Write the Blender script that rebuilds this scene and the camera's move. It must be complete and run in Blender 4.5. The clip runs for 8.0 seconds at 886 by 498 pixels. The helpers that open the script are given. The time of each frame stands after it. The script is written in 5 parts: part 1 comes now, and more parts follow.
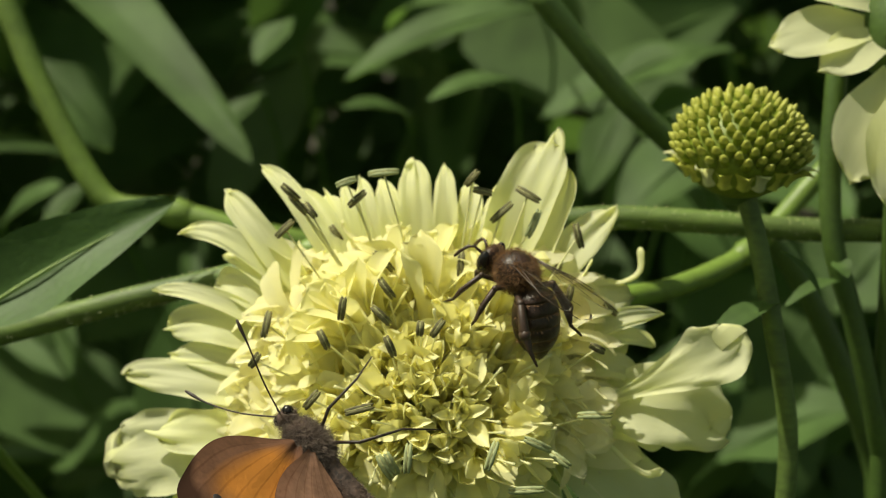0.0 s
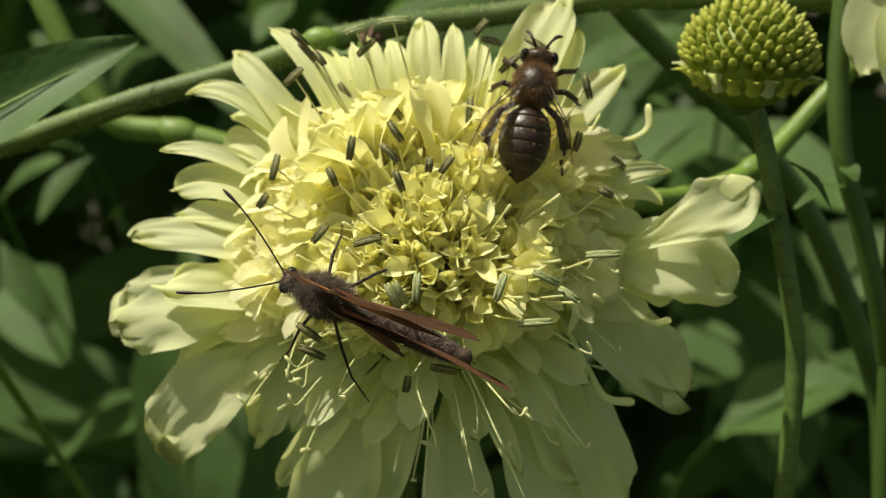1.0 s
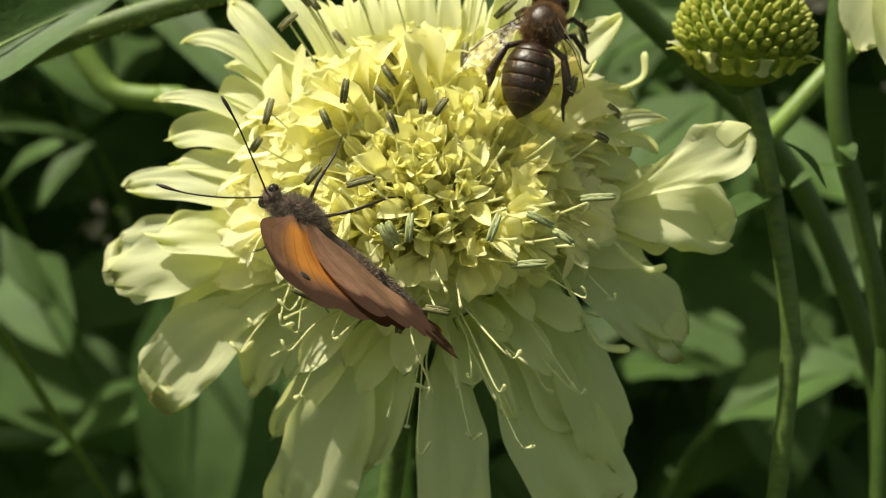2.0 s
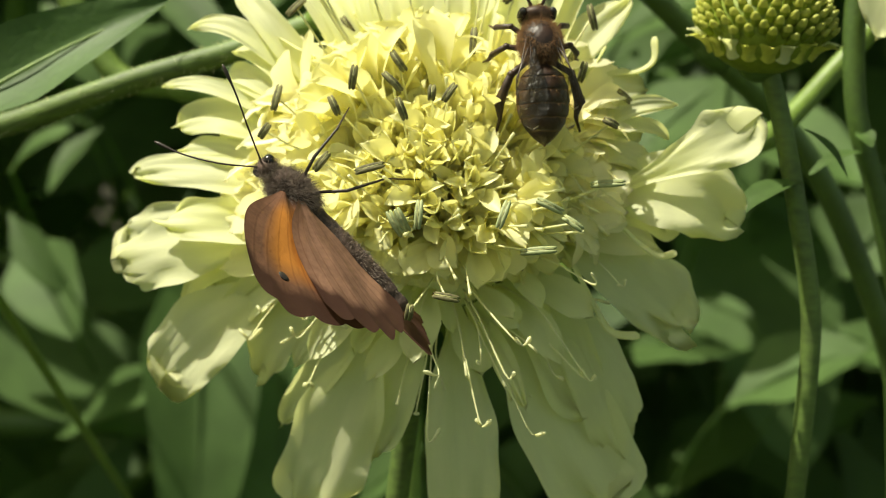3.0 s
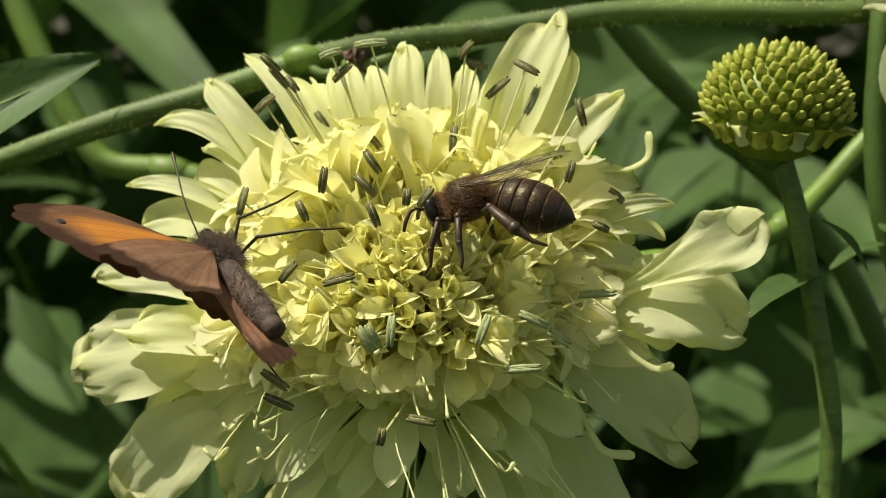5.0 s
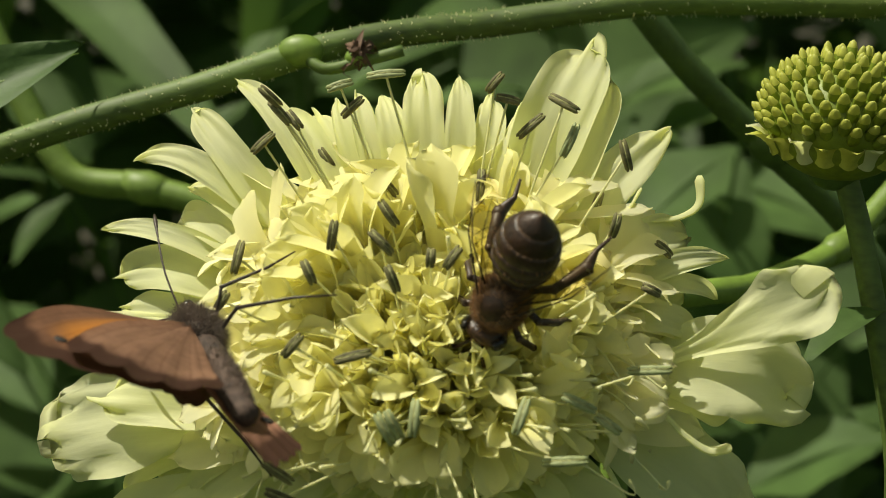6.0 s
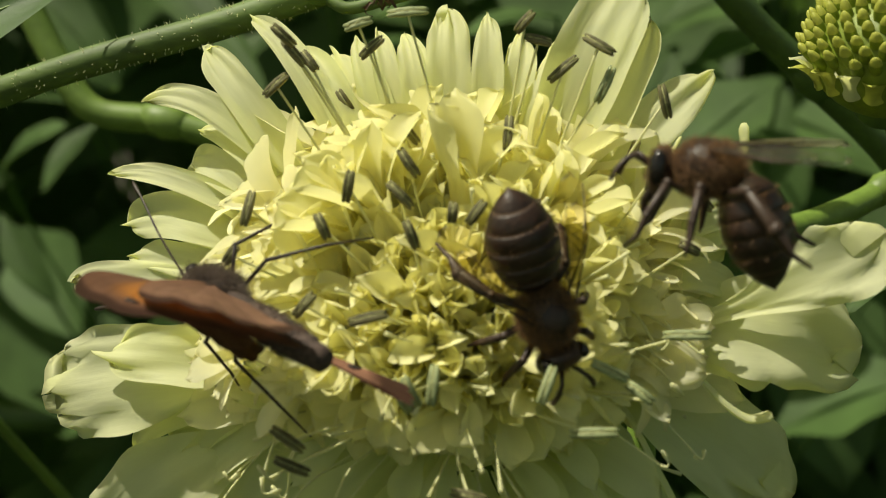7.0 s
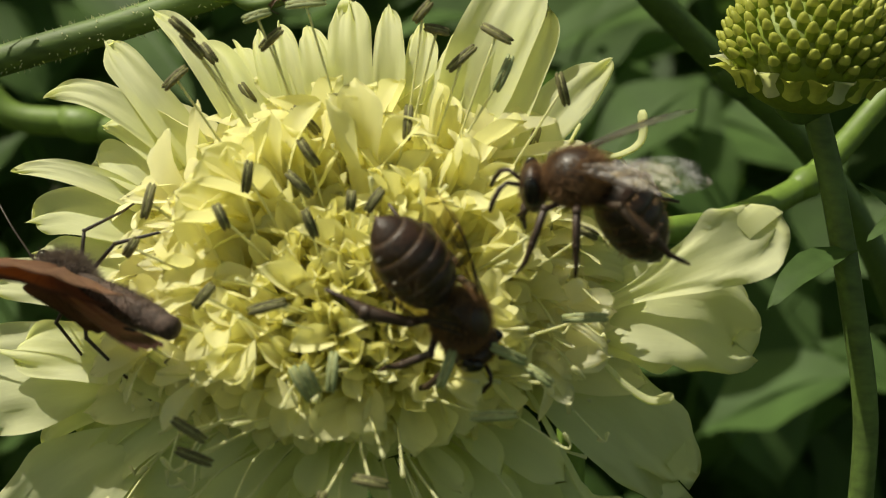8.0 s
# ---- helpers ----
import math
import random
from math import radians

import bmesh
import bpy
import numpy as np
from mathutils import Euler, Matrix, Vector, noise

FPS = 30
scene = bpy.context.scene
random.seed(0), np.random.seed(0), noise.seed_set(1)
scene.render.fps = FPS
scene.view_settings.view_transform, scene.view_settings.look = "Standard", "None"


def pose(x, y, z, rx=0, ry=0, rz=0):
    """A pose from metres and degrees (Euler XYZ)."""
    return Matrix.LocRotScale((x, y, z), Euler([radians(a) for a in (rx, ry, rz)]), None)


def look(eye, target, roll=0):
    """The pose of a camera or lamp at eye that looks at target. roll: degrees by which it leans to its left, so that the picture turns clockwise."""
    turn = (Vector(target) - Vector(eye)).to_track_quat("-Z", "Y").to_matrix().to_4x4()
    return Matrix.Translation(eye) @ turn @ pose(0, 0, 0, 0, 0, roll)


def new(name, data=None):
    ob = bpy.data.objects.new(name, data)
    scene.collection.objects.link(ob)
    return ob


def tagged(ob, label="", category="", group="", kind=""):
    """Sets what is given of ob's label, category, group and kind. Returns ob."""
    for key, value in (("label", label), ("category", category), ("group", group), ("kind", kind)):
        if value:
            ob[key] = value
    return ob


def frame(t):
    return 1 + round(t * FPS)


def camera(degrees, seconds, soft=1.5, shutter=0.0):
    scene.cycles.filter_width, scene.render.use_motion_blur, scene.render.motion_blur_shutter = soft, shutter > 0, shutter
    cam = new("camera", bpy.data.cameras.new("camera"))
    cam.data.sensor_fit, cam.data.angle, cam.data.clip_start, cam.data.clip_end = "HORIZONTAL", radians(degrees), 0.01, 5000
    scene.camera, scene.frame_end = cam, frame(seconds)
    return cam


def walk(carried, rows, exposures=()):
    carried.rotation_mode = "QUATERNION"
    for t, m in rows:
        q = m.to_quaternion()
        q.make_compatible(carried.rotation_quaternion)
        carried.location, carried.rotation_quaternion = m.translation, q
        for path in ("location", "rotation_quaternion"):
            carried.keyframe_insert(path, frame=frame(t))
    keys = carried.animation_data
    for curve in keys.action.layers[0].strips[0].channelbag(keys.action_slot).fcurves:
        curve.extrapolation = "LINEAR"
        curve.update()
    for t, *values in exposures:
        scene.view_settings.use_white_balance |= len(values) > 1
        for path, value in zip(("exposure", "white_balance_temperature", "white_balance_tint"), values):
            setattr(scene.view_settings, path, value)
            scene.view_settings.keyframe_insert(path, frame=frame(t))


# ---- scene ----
# lens and the hand-held camera's way: seconds, eye (cm, in the view frame), yaw, pitch, roll
cam = camera(36.0, 8.0, 0.5)
cam.data.dof.use_dof = True
cam.data.dof.focus_distance = 0.113
cam.data.dof.aperture_fstop = 47.0
HEIGHT, PITCH, CM = 1.20, -15.0, 0.01
VIEW = pose(0, 0, HEIGHT, PITCH, 0, 0)  # the frame in which the plan is drawn: x right, y ahead, z up, in cm
CAMERA_ROWS = [
    (0, 0.003, -0.071, 1.600, 0.17, 0.02, -0.05),
    (0.2, 0.198, -0.035, 0.882, 1.09, -0.15, -0.11),
    (0.5, 0.490, 0.019, -0.195, 1.09, 2.94, -0.19),
    (1, -0.118, -0.044, -0.201, -0.03, 1.44, 0.36),
    (1.2, 0.351, -0.015, -0.645, 0.61, 2.07, -0.18),
    (2.3, -0.183, 0.067, -0.832, 0.12, 1.04, 0.75),
    (2.5, -0.232, 0.015, -1.024, 0.44, 0.57, 0.75),
    (2.7, -0.150, 0.043, -0.903, 1.10, 0.18, 0.61),
    (2.9, -0.069, 0.072, -0.782, 0.84, 0.26, 0.48),
    (3, -0.028, 0.086, -0.721, 0.49, 0.89, 0.41),
    (3.1, -0.022, 0.069, -0.577, 0.08, 1.54, 0.33),
    (3.3, -0.011, 0.034, -0.288, 0.24, 1.23, 0.16),
    (3.5, 0.000, 0.000, 0.000, -0.00, -0.00, 0.00),
    (3.8, 0.076, 0.017, -0.649, -0.02, 0.37, 0.23),
    (4, 0.126, 0.028, -1.082, 0.41, 1.77, 0.38),
    (4.1, 0.132, 0.069, -0.962, 0.95, 1.99, 0.34),
    (4.5, 0.156, 0.233, -0.480, 0.87, 2.76, 0.19),
    (4.7, 0.376, 0.513, -0.332, 1.60, 3.40, 0.11),
    (5.8, -0.114, 2.249, 0.085, -0.21, 2.61, 0.32),
    (6, -0.173, 2.513, 0.523, -0.11, 2.45, 0.43),
    (6.5, -0.096, 3.051, 0.795, 1.03, 1.45, 0.45),
    (7, -0.089, 3.178, 0.751, 1.34, -0.74, 1.01),
    (7.5, -0.029, 3.130, 0.558, -0.17, -0.46, 0.69),
    (8, 0.210, 3.114, 0.615, -1.05, -0.40, -0.03),
]
walk(cam, [(t, VIEW @ pose(CM * x, CM * y, CM * z, 0, 0, yaw) @ pose(0, 0, 0, 90 + pitch) @ pose(0, 0, 0, 0, 0, roll)) for t, x, y, z, yaw, pitch, roll in CAMERA_ROWS],
     exposures=[(0.0, 0.12), (0.5, 0.16), (1.2, 0.18), (2.3, 0.54), (3.0, 0.66), (3.5, 0.47), (4.0, 0.46), (4.7, 0.32), (5.8, 0.08), (8.0, -0.06)])

# ---- world and sun ----
SUN = Vector((-0.43, 0.02, 0.89)).normalized()
world = bpy.data.worlds.new("sky")
scene.world = world
world.use_nodes = True
wt = world.node_tree
sky = wt.nodes.new("ShaderNodeTexSky")
sky.sky_type, sky.sun_disc = "NISHITA", False
sky.sun_elevation, sky.sun_rotation = math.asin(SUN.z), math.atan2(SUN.x, SUN.y)
sky.air_density, sky.dust_density, sky.ozone_density = 0.7, 2.5, 0.3
haze = wt.nodes.new("ShaderNodeMix")  # summer haze and the green surroundings take the blue out of the sky's light
haze.data_type, haze.blend_type, haze.inputs[0].default_value, haze.inputs[7].default_value = "RGBA", "MULTIPLY", 1.0, (1.0, 0.98, 0.57, 1)
wt.links.new(sky.outputs[0], haze.inputs[6])
wt.links.new(haze.outputs[2], wt.nodes["Background"].inputs[0])
wt.nodes["Background"].inputs[1].default_value = 0.122
sun = new("sun", bpy.data.lights.new("sun", "SUN"))
sun.data.energy, sun.data.angle, sun.data.color = 5.0, radians(0.5), (1.0, 0.955, 0.79)
sun.matrix_world = look(SUN * 3, (0, 0, 0))


# ---- materials ----
def material(name, base, rough=0.5, spread=0.15, scale=300.0, fine=2500.0, bump=0.15, translucent=0.0, through_color=None, coat=0.0, spec=0.5, stretch=(1, 1, 1), random_tint=0.0):
    """Principled surface with two scales of variation, a fine relief, and for thin leaves and petals some light let through."""
    m = bpy.data.materials.new(name)
    m.use_nodes = True
    t, n = m.node_tree, m.node_tree.nodes
    b = n["Principled BSDF"]
    b.inputs["Roughness"].default_value = rough
    b.inputs["Coat Weight"].default_value, b.inputs["Specular IOR Level"].default_value = coat, spec
    tc, mp = n.new("ShaderNodeTexCoord"), n.new("ShaderNodeMapping")
    mp.inputs["Scale"].default_value = stretch
    t.links.new(tc.outputs["Object"], mp.inputs[0])
    big, small = n.new("ShaderNodeTexNoise"), n.new("ShaderNodeTexNoise")
    big.inputs["Scale"].default_value, small.inputs["Scale"].default_value = scale, fine
    big.inputs["Detail"].default_value, small.inputs["Detail"].default_value = 4, 5
    for x in (big, small):
        t.links.new(mp.outputs[0], x.inputs["Vector"])
    mix = n.new("ShaderNodeMix")
    mix.data_type, mix.inputs[0].default_value = "FLOAT", 0.4
    t.links.new(big.outputs["Fac"], mix.inputs[2]), t.links.new(small.outputs["Fac"], mix.inputs[3])
    ramp = n.new("ShaderNodeValToRGB")
    ramp.color_ramp.elements[0].position, ramp.color_ramp.elements[1].position = 0.3, 0.7
    ramp.color_ramp.elements[0].color = (*[max(0.0, c * (1 - 1.6 * spread)) for c in base], 1)
    ramp.color_ramp.elements[1].color = (*[min(1.0, c * (1 + spread)) for c in base], 1)
    t.links.new(mix.outputs[0], ramp.inputs[0])
    out = ramp.outputs[0]
    if random_tint:
        info, hsv = n.new("ShaderNodeObjectInfo"), n.new("ShaderNodeHueSaturation")
        isl, add = n.new("ShaderNodeNewGeometry"), n.new("ShaderNodeMath")
        add.operation = "ADD"
        t.links.new(info.outputs["Random"], add.inputs[0]), t.links.new(isl.outputs["Random Per Island"], add.inputs[1])
        rng = n.new("ShaderNodeMapRange")
        rng.inputs[1].default_value, rng.inputs[2].default_value = 0.0, 2.0
        rng.inputs[3].default_value, rng.inputs[4].default_value = 1 - random_tint, 1 + random_tint
        t.links.new(add.outputs[0], rng.inputs[0])
        t.links.new(rng.outputs[0], hsv.inputs["Value"]), t.links.new(out, hsv.inputs["Color"])
        out = hsv.outputs[0]
    t.links.new(out, b.inputs["Base Color"])
    if bump:
        bp = n.new("ShaderNodeBump")
        bp.inputs["Strength"].default_value, bp.inputs["Distance"].default_value = bump, 0.0003
        t.links.new(mix.outputs[0], bp.inputs["Height"]), t.links.new(bp.outputs[0], b.inputs["Normal"])
    if translucent:
        tr, ms = n.new("ShaderNodeBsdfTranslucent"), n.new("ShaderNodeMixShader")
        if through_color:
            tr.inputs[0].default_value = (*through_color, 1)
        else:
            t.links.new(out, tr.inputs[0])
        ms.inputs[0].default_value = translucent
        t.links.new(b.outputs[0], ms.inputs[1]), t.links.new(tr.outputs[0], ms.inputs[2])
        t.links.new(ms.outputs[0], n["Material Output"].inputs[0])
    return m


PETAL = material("cream_petal", (0.87, 0.88, 0.55), 0.55, 0.07, 260, 900, 0.45, 0.58, (0.80, 0.82, 0.32), stretch=(0.3, 2.0, 1), spec=0.3)
FLORET = material("yellow_floret", (0.91, 0.88, 0.48), 0.5, 0.08, 400, 1500, 0.3, 0.54, (0.95, 0.92, 0.44), spec=0.3, random_tint=0.08)
FLORET_PALE = material("pale_floret", (0.93, 0.91, 0.65), 0.5, 0.05, 400, 1500, 0.3, 0.66, (0.97, 0.94, 0.58), spec=0.3, random_tint=0.06)
HEART = material("heart_floret", (0.90, 0.87, 0.46), 0.5, 0.10, 500, 1500, 0.3, 0.36, (0.92, 0.88, 0.32), spec=0.3, random_tint=0.12)
FILAMENT = material("filament", (0.86, 0.85, 0.50), 0.5, 0.1, translucent=0.45)
ANTHER = material("anther_olive", (0.175, 0.160, 0.058), 0.75, 0.5, 900, 3000, 0.5, random_tint=0.3)
ANTHER_PALE = material("anther_pale", (0.30, 0.34, 0.15), 0.6, 0.3, 900, 3000, 0.5)
POLLEN = material("anther_seam", (0.34, 0.34, 0.13), 0.7, 0.3, 900, 3000, 0.5)
CORE = material("receptacle", (0.88, 0.86, 0.48), 0.7, 0.15)
STEM = material("green_stem", (0.095, 0.15, 0.028), 0.6, 0.4, 160, 1500, 0.4, stretch=(0.3, 1, 1))
# the stem green darkened: shade put into the colour
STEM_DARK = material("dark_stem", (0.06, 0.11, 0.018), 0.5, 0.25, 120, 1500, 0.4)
STEM_FAR = material("pale_green_stem", (0.15, 0.235, 0.035), 0.5, 0.25, 100, 900, 0.3)
LEAF = material("leaf", (0.078, 0.138, 0.036), 0.62, 0.3, 60, 900, 0.5, 0.35, (0.16, 0.29, 0.05), random_tint=0.4, spec=0.25)
LEAF_NEAR = material("near_leaf", (0.05, 0.10, 0.020), 0.55, 0.2, 80, 1200, 0.6, 0.15, (0.08, 0.16, 0.015), spec=0.3)
BUD = material("bud_scales", (0.22, 0.29, 0.022), 0.5, 0.25, 400, 1500, 0.4, 0.15, random_tint=0.25)
BUD_TIP = material("bud_tips", (0.48, 0.50, 0.08), 0.5, 0.2, 400, 1500, 0.3, 0.2)
SOIL = material("soil", (0.035, 0.030, 0.014), 0.9, 0.4, 12, 200, 0.8)
TWIG = material("dry_brown", (0.11, 0.06, 0.035), 0.8, 0.35, 300, 1500, 0.6)
CHITIN = material("bee_chitin", (0.034, 0.015, 0.008), 0.42, 0.5, 500, 3000, 0.5, coat=0.06)
BAND = material("bee_band", (0.085, 0.045, 0.022), 0.6, 0.3, 500, 3000, 0.4)
BEE_FUR = material("bee_fur", (0.30, 0.170, 0.080), 0.85, 0.3, 800, 3000, 0.3, 0.3)
BEE_LEG = material("bee_leg", (0.045, 0.024, 0.014), 0.5, 0.3, 800, 3000, 0.2)
EYE_DARK = material("insect_eye", (0.012, 0.009, 0.008), 0.2, 0.3, 800, 6000, 0.3)


def membrane_material(name, tint, gloss):
    """A clear, faintly amber skin: mostly see-through, with a crinkled sheen."""
    m = bpy.data.materials.new(name)
    m.use_nodes = True
    t, n = m.node_tree, m.node_tree.nodes
    n.remove(n["Principled BSDF"])
    clear, shine, mix, fres = n.new("ShaderNodeBsdfTransparent"), n.new("ShaderNodeBsdfGlossy"), n.new("ShaderNodeMixShader"), n.new("ShaderNodeFresnel")
    clear.inputs[0].default_value = (*tint, 1)
    shine.inputs["Roughness"].default_value = 0.34
    fres.inputs[0].default_value = gloss
    tc, nz, bp = n.new("ShaderNodeTexCoord"), n.new("ShaderNodeTexNoise"), n.new("ShaderNodeBump")
    nz.inputs["Scale"].default_value, nz.inputs["Detail"].default_value = 900, 4
    bp.inputs["Strength"].default_value, bp.inputs["Distance"].default_value = 0.8, 0.0004
    t.links.new(tc.outputs["Object"], nz.inputs["Vector"]), t.links.new(nz.outputs["Fac"], bp.inputs["Height"])
    t.links.new(bp.outputs[0], shine.inputs["Normal"])
    t.links.new(fres.outputs[0], mix.inputs[0]), t.links.new(clear.outputs[0], mix.inputs[1]), t.links.new(shine.outputs[0], mix.inputs[2])
    t.links.new(mix.outputs[0], n["Material Output"].inputs[0])
    return m


MEMBRANE = membrane_material("bee_wing", (0.95, 0.89, 0.74), 1.30)
VEIN = material("wing_vein", (0.05, 0.03, 0.018), 0.5, 0.2)
FLY_BODY = material("butterfly_body", (0.075, 0.046, 0.034), 0.8, 0.7, 500, 3000, 0.8)
FLY_FUR = material("butterfly_fur", (0.20, 0.155, 0.125), 0.9, 0.3, 800, 3000, 0.3, 0.2)
MITE = material("mite_red", (0.36, 0.035, 0.012), 0.4, 0.3)
FLY_LEG = material("butterfly_leg", (0.03, 0.018, 0.012), 0.5, 0.3)


def wing_material(name, ground, patch, fore):
    """Scaled wing: brown ground, on the forewing an orange field, a dark border, an eyespot and the fine ribs between the veins."""
    m = material(name, ground, 0.8, 0.3, 250, 1800, 0.6, 0.22, tuple(c * 1.5 for c in ground), spec=0.15)
    t, n = m.node_tree, m.node_tree.nodes
    b = n["Principled BSDF"]
    old = b.inputs["Base Color"].links[0].from_socket
    tc, sep = n.new("ShaderNodeTexCoord"), n.new("ShaderNodeSeparateXYZ")
    at = n.new("ShaderNodeAttribute")
    at.attribute_name = "span"
    t.links.new(at.outputs["Vector"], sep.inputs[0])
    out = old
    if fore:
        ramp, cross = n.new("ShaderNodeValToRGB"), n.new("ShaderNodeValToRGB")
        e = ramp.color_ramp.elements
        e[0].position, e[0].color, e[1].position, e[1].color = 0.12, (0, 0, 0, 1), 0.28, (1, 1, 1, 1)
        e.new(0.66).color, e.new(0.82).color = (1, 1, 1, 1), (0, 0, 0, 1)
        e = cross.color_ramp.elements
        e[0].position, e[0].color, e[1].position, e[1].color = 0.16, (0, 0, 0, 1), 0.30, (1, 1, 1, 1)
        e.new(0.62).color, e.new(0.85).color = (1, 1, 1, 1), (0, 0, 0, 1)
        t.links.new(sep.outputs[0], ramp.inputs[0]), t.links.new(sep.outputs[1], cross.inputs[0])
        mul, mixc = n.new("ShaderNodeMath"), n.new("ShaderNodeMix")
        mul.operation, mixc.data_type = "MULTIPLY", "RGBA"
        t.links.new(ramp.outputs[0], mul.inputs[0]), t.links.new(cross.outputs[0], mul.inputs[1])
        t.links.new(mul.outputs[0], mixc.inputs[0]), t.links.new(out, mixc.inputs[6])
        mixc.inputs[7].default_value = (*patch, 1)
        out = mixc.outputs[2]
    wave = n.new("ShaderNodeTexWave")
    wave.bands_direction = "Y"
    wave.inputs["Scale"].default_value, wave.inputs["Distortion"].default_value = 3.2, 1.5
    t.links.new(at.outputs["Vector"], wave.inputs["Vector"])
    vr, dark = n.new("ShaderNodeValToRGB"), n.new("ShaderNodeMix")
    vr.color_ramp.elements[0].position, vr.color_ramp.elements[1].position = 0.0, 0.12
    vr.color_ramp.elements[0].color, vr.color_ramp.elements[1].color = (0.76, 0.73, 0.70, 1), (1, 1, 1, 1)
    dark.data_type, dark.blend_type, dark.inputs[0].default_value = "RGBA", "MULTIPLY", 1.0
    t.links.new(wave.outputs["Fac"], vr.inputs[0]), t.links.new(out, dark.inputs[6]), t.links.new(vr.outputs[0], dark.inputs[7])
    edge, rim = n.new("ShaderNodeValToRGB"), n.new("ShaderNodeMix")
    edge.color_ramp.elements[0].position, edge.color_ramp.elements[1].position = 0.86, 0.93
    rim.data_type, rim.inputs[7].default_value = "RGBA", (0.045, 0.020, 0.013, 1)
    wob, add, nz = n.new("ShaderNodeMath"), n.new("ShaderNodeMath"), n.new("ShaderNodeTexNoise")
    nz.inputs["Scale"].default_value = 9.0
    wob.operation, wob.inputs[1].default_value = "MULTIPLY", 0.10
    add.operation = "ADD"
    t.links.new(at.outputs["Vector"], nz.inputs["Vector"]), t.links.new(nz.outputs["Fac"], wob.inputs[0])
    t.links.new(sep.outputs[0], add.inputs[0]), t.links.new(wob.outputs[0], add.inputs[1])
    t.links.new(add.outputs[0], edge.inputs[0]), t.links.new(edge.outputs[0], rim.inputs[0]), t.links.new(dark.outputs[2], rim.inputs[6])
    t.links.new(rim.outputs[2], b.inputs["Base Color"])
    return m


FOREWING = wing_material("forewing_scales", (0.160, 0.078, 0.046), (0.52, 0.20, 0.035), True)
HINDWING = wing_material("hindwing_scales", (0.225, 0.122, 0.078), (0, 0, 0), False)
WING_UPPER = wing_material("wing_upper_scales", (0.29, 0.145, 0.095), (0, 0, 0), False)
EYESPOT = material("eyespot", (0.015, 0.01, 0.008), 0.7, 0.2)


# ---- building helpers: meshes are drawn in cm ----
def thing(name, base, label, category, group="", kind=""):
    """An empty at base (cm, view frame) for the parts of one thing."""
    ob = new(name)
    ob.empty_display_size = 0.005
    ob.matrix_basis = VIEW @ Matrix.Translation(Vector(base) * CM)
    return tagged(ob, label, category, group, kind)


def part(name, bm, mat, parent, label="", smooth=True, m=None):
    me = bpy.data.meshes.new(name)
    bmesh.ops.scale(bm, vec=(CM,) * 3, verts=bm.verts)
    bm.to_mesh(me)
    bm.free()
    for x in mat if isinstance(mat, (list, tuple)) else (mat,):
        me.materials.append(x)
    if smooth:
        me.polygons.foreach_set("use_smooth", [True] * len(me.polygons))
    return piece(name, me, parent, label, m)


def piece(name, me, parent, label="", m=None):
    ob = new(name, me)
    ob.parent = parent
    if m is not None:
        ob.matrix_basis = m
    if label:
        tagged(ob, label)
    return ob


def local(p, x, z):
    """A pose (cm in, metres out) at p whose x axis goes along x and whose z axis leans to z."""
    x = Vector(x).normalized()
    z = Vector(z)
    z = (z - x * z.dot(x)).normalized()
    y = z.cross(x)
    m = Matrix((x, y, z)).transposed().to_4x4()
    m.translation = Vector(p) * CM
    return m


def smooth_path(points, steps=6):
    """A smooth line through the points, its bends kept within the shorter neighbour."""
    p = [Vector(a) for a in points]
    tan = []
    for i, a in enumerate(p):
        before, after = a - p[max(i - 1, 0)], p[min(i + 1, len(p) - 1)] - a
        way = before.normalized() + after.normalized()
        reach = min(v.length for v in (before, after) if v.length > 0)
        tan.append(way.normalized() * reach if way.length > 0 else Vector())
    out = []
    for i in range(len(p) - 1):
        for k in range(steps):
            x = k / steps
            out.append((2 * x ** 3 - 3 * x * x + 1) * p[i] + (x ** 3 - 2 * x * x + x) * tan[i] + (3 * x * x - 2 * x ** 3) * p[i + 1] + (x ** 3 - x * x) * tan[i + 1])
    return [*out, p[-1]]


def tube(bm, points, radii, n=8, flat=1.0, mi=0):
    """A swept round along points; radii one number or one for each point."""
    pts = [Vector(a) for a in points]
    if not isinstance(radii, (list, tuple)):
        radii = [radii] * len(pts)
    side, rings = None, []
    for i, p in enumerate(pts):
        d = (pts[min(i + 1, len(pts) - 1)] - pts[max(i - 1, 0)]).normalized()
        if side is None:
            side = d.orthogonal().normalized()
        side = (side - d * side.dot(d)).normalized()
        up = d.cross(side)
        rings.append([bm.verts.new(p + radii[i] * (math.cos(a) * side + flat * math.sin(a) * up)) for a in (2 * math.pi * k / n for k in range(n))])
    for a, b in zip(rings, rings[1:]):
        for k in range(n):
            bm.faces.new((a[k], a[(k + 1) % n], b[(k + 1) % n], b[k])).material_index = mi
    for r, flip in ((rings[0], True), (rings[-1], False)):
        bm.faces.new(r[::-1] if flip else r).material_index = mi
    return bm


def lathe(bm, profile, n=16, squash=1.0, mi=0):
    """Rounds of (x, radius) about the x axis; squash flattens in z."""
    rings = [[bm.verts.new((x, r * math.cos(2 * math.pi * k / n), squash * r * math.sin(2 * math.pi * k / n))) for k in range(n)] for x, r in profile]
    for a, b in zip(rings, rings[1:]):
        for k in range(n):
            bm.faces.new((a[k], b[k], b[(k + 1) % n], a[(k + 1) % n])).material_index = mi
    bm.faces.new(rings[0]), bm.faces.new(rings[-1][::-1])
    return bm


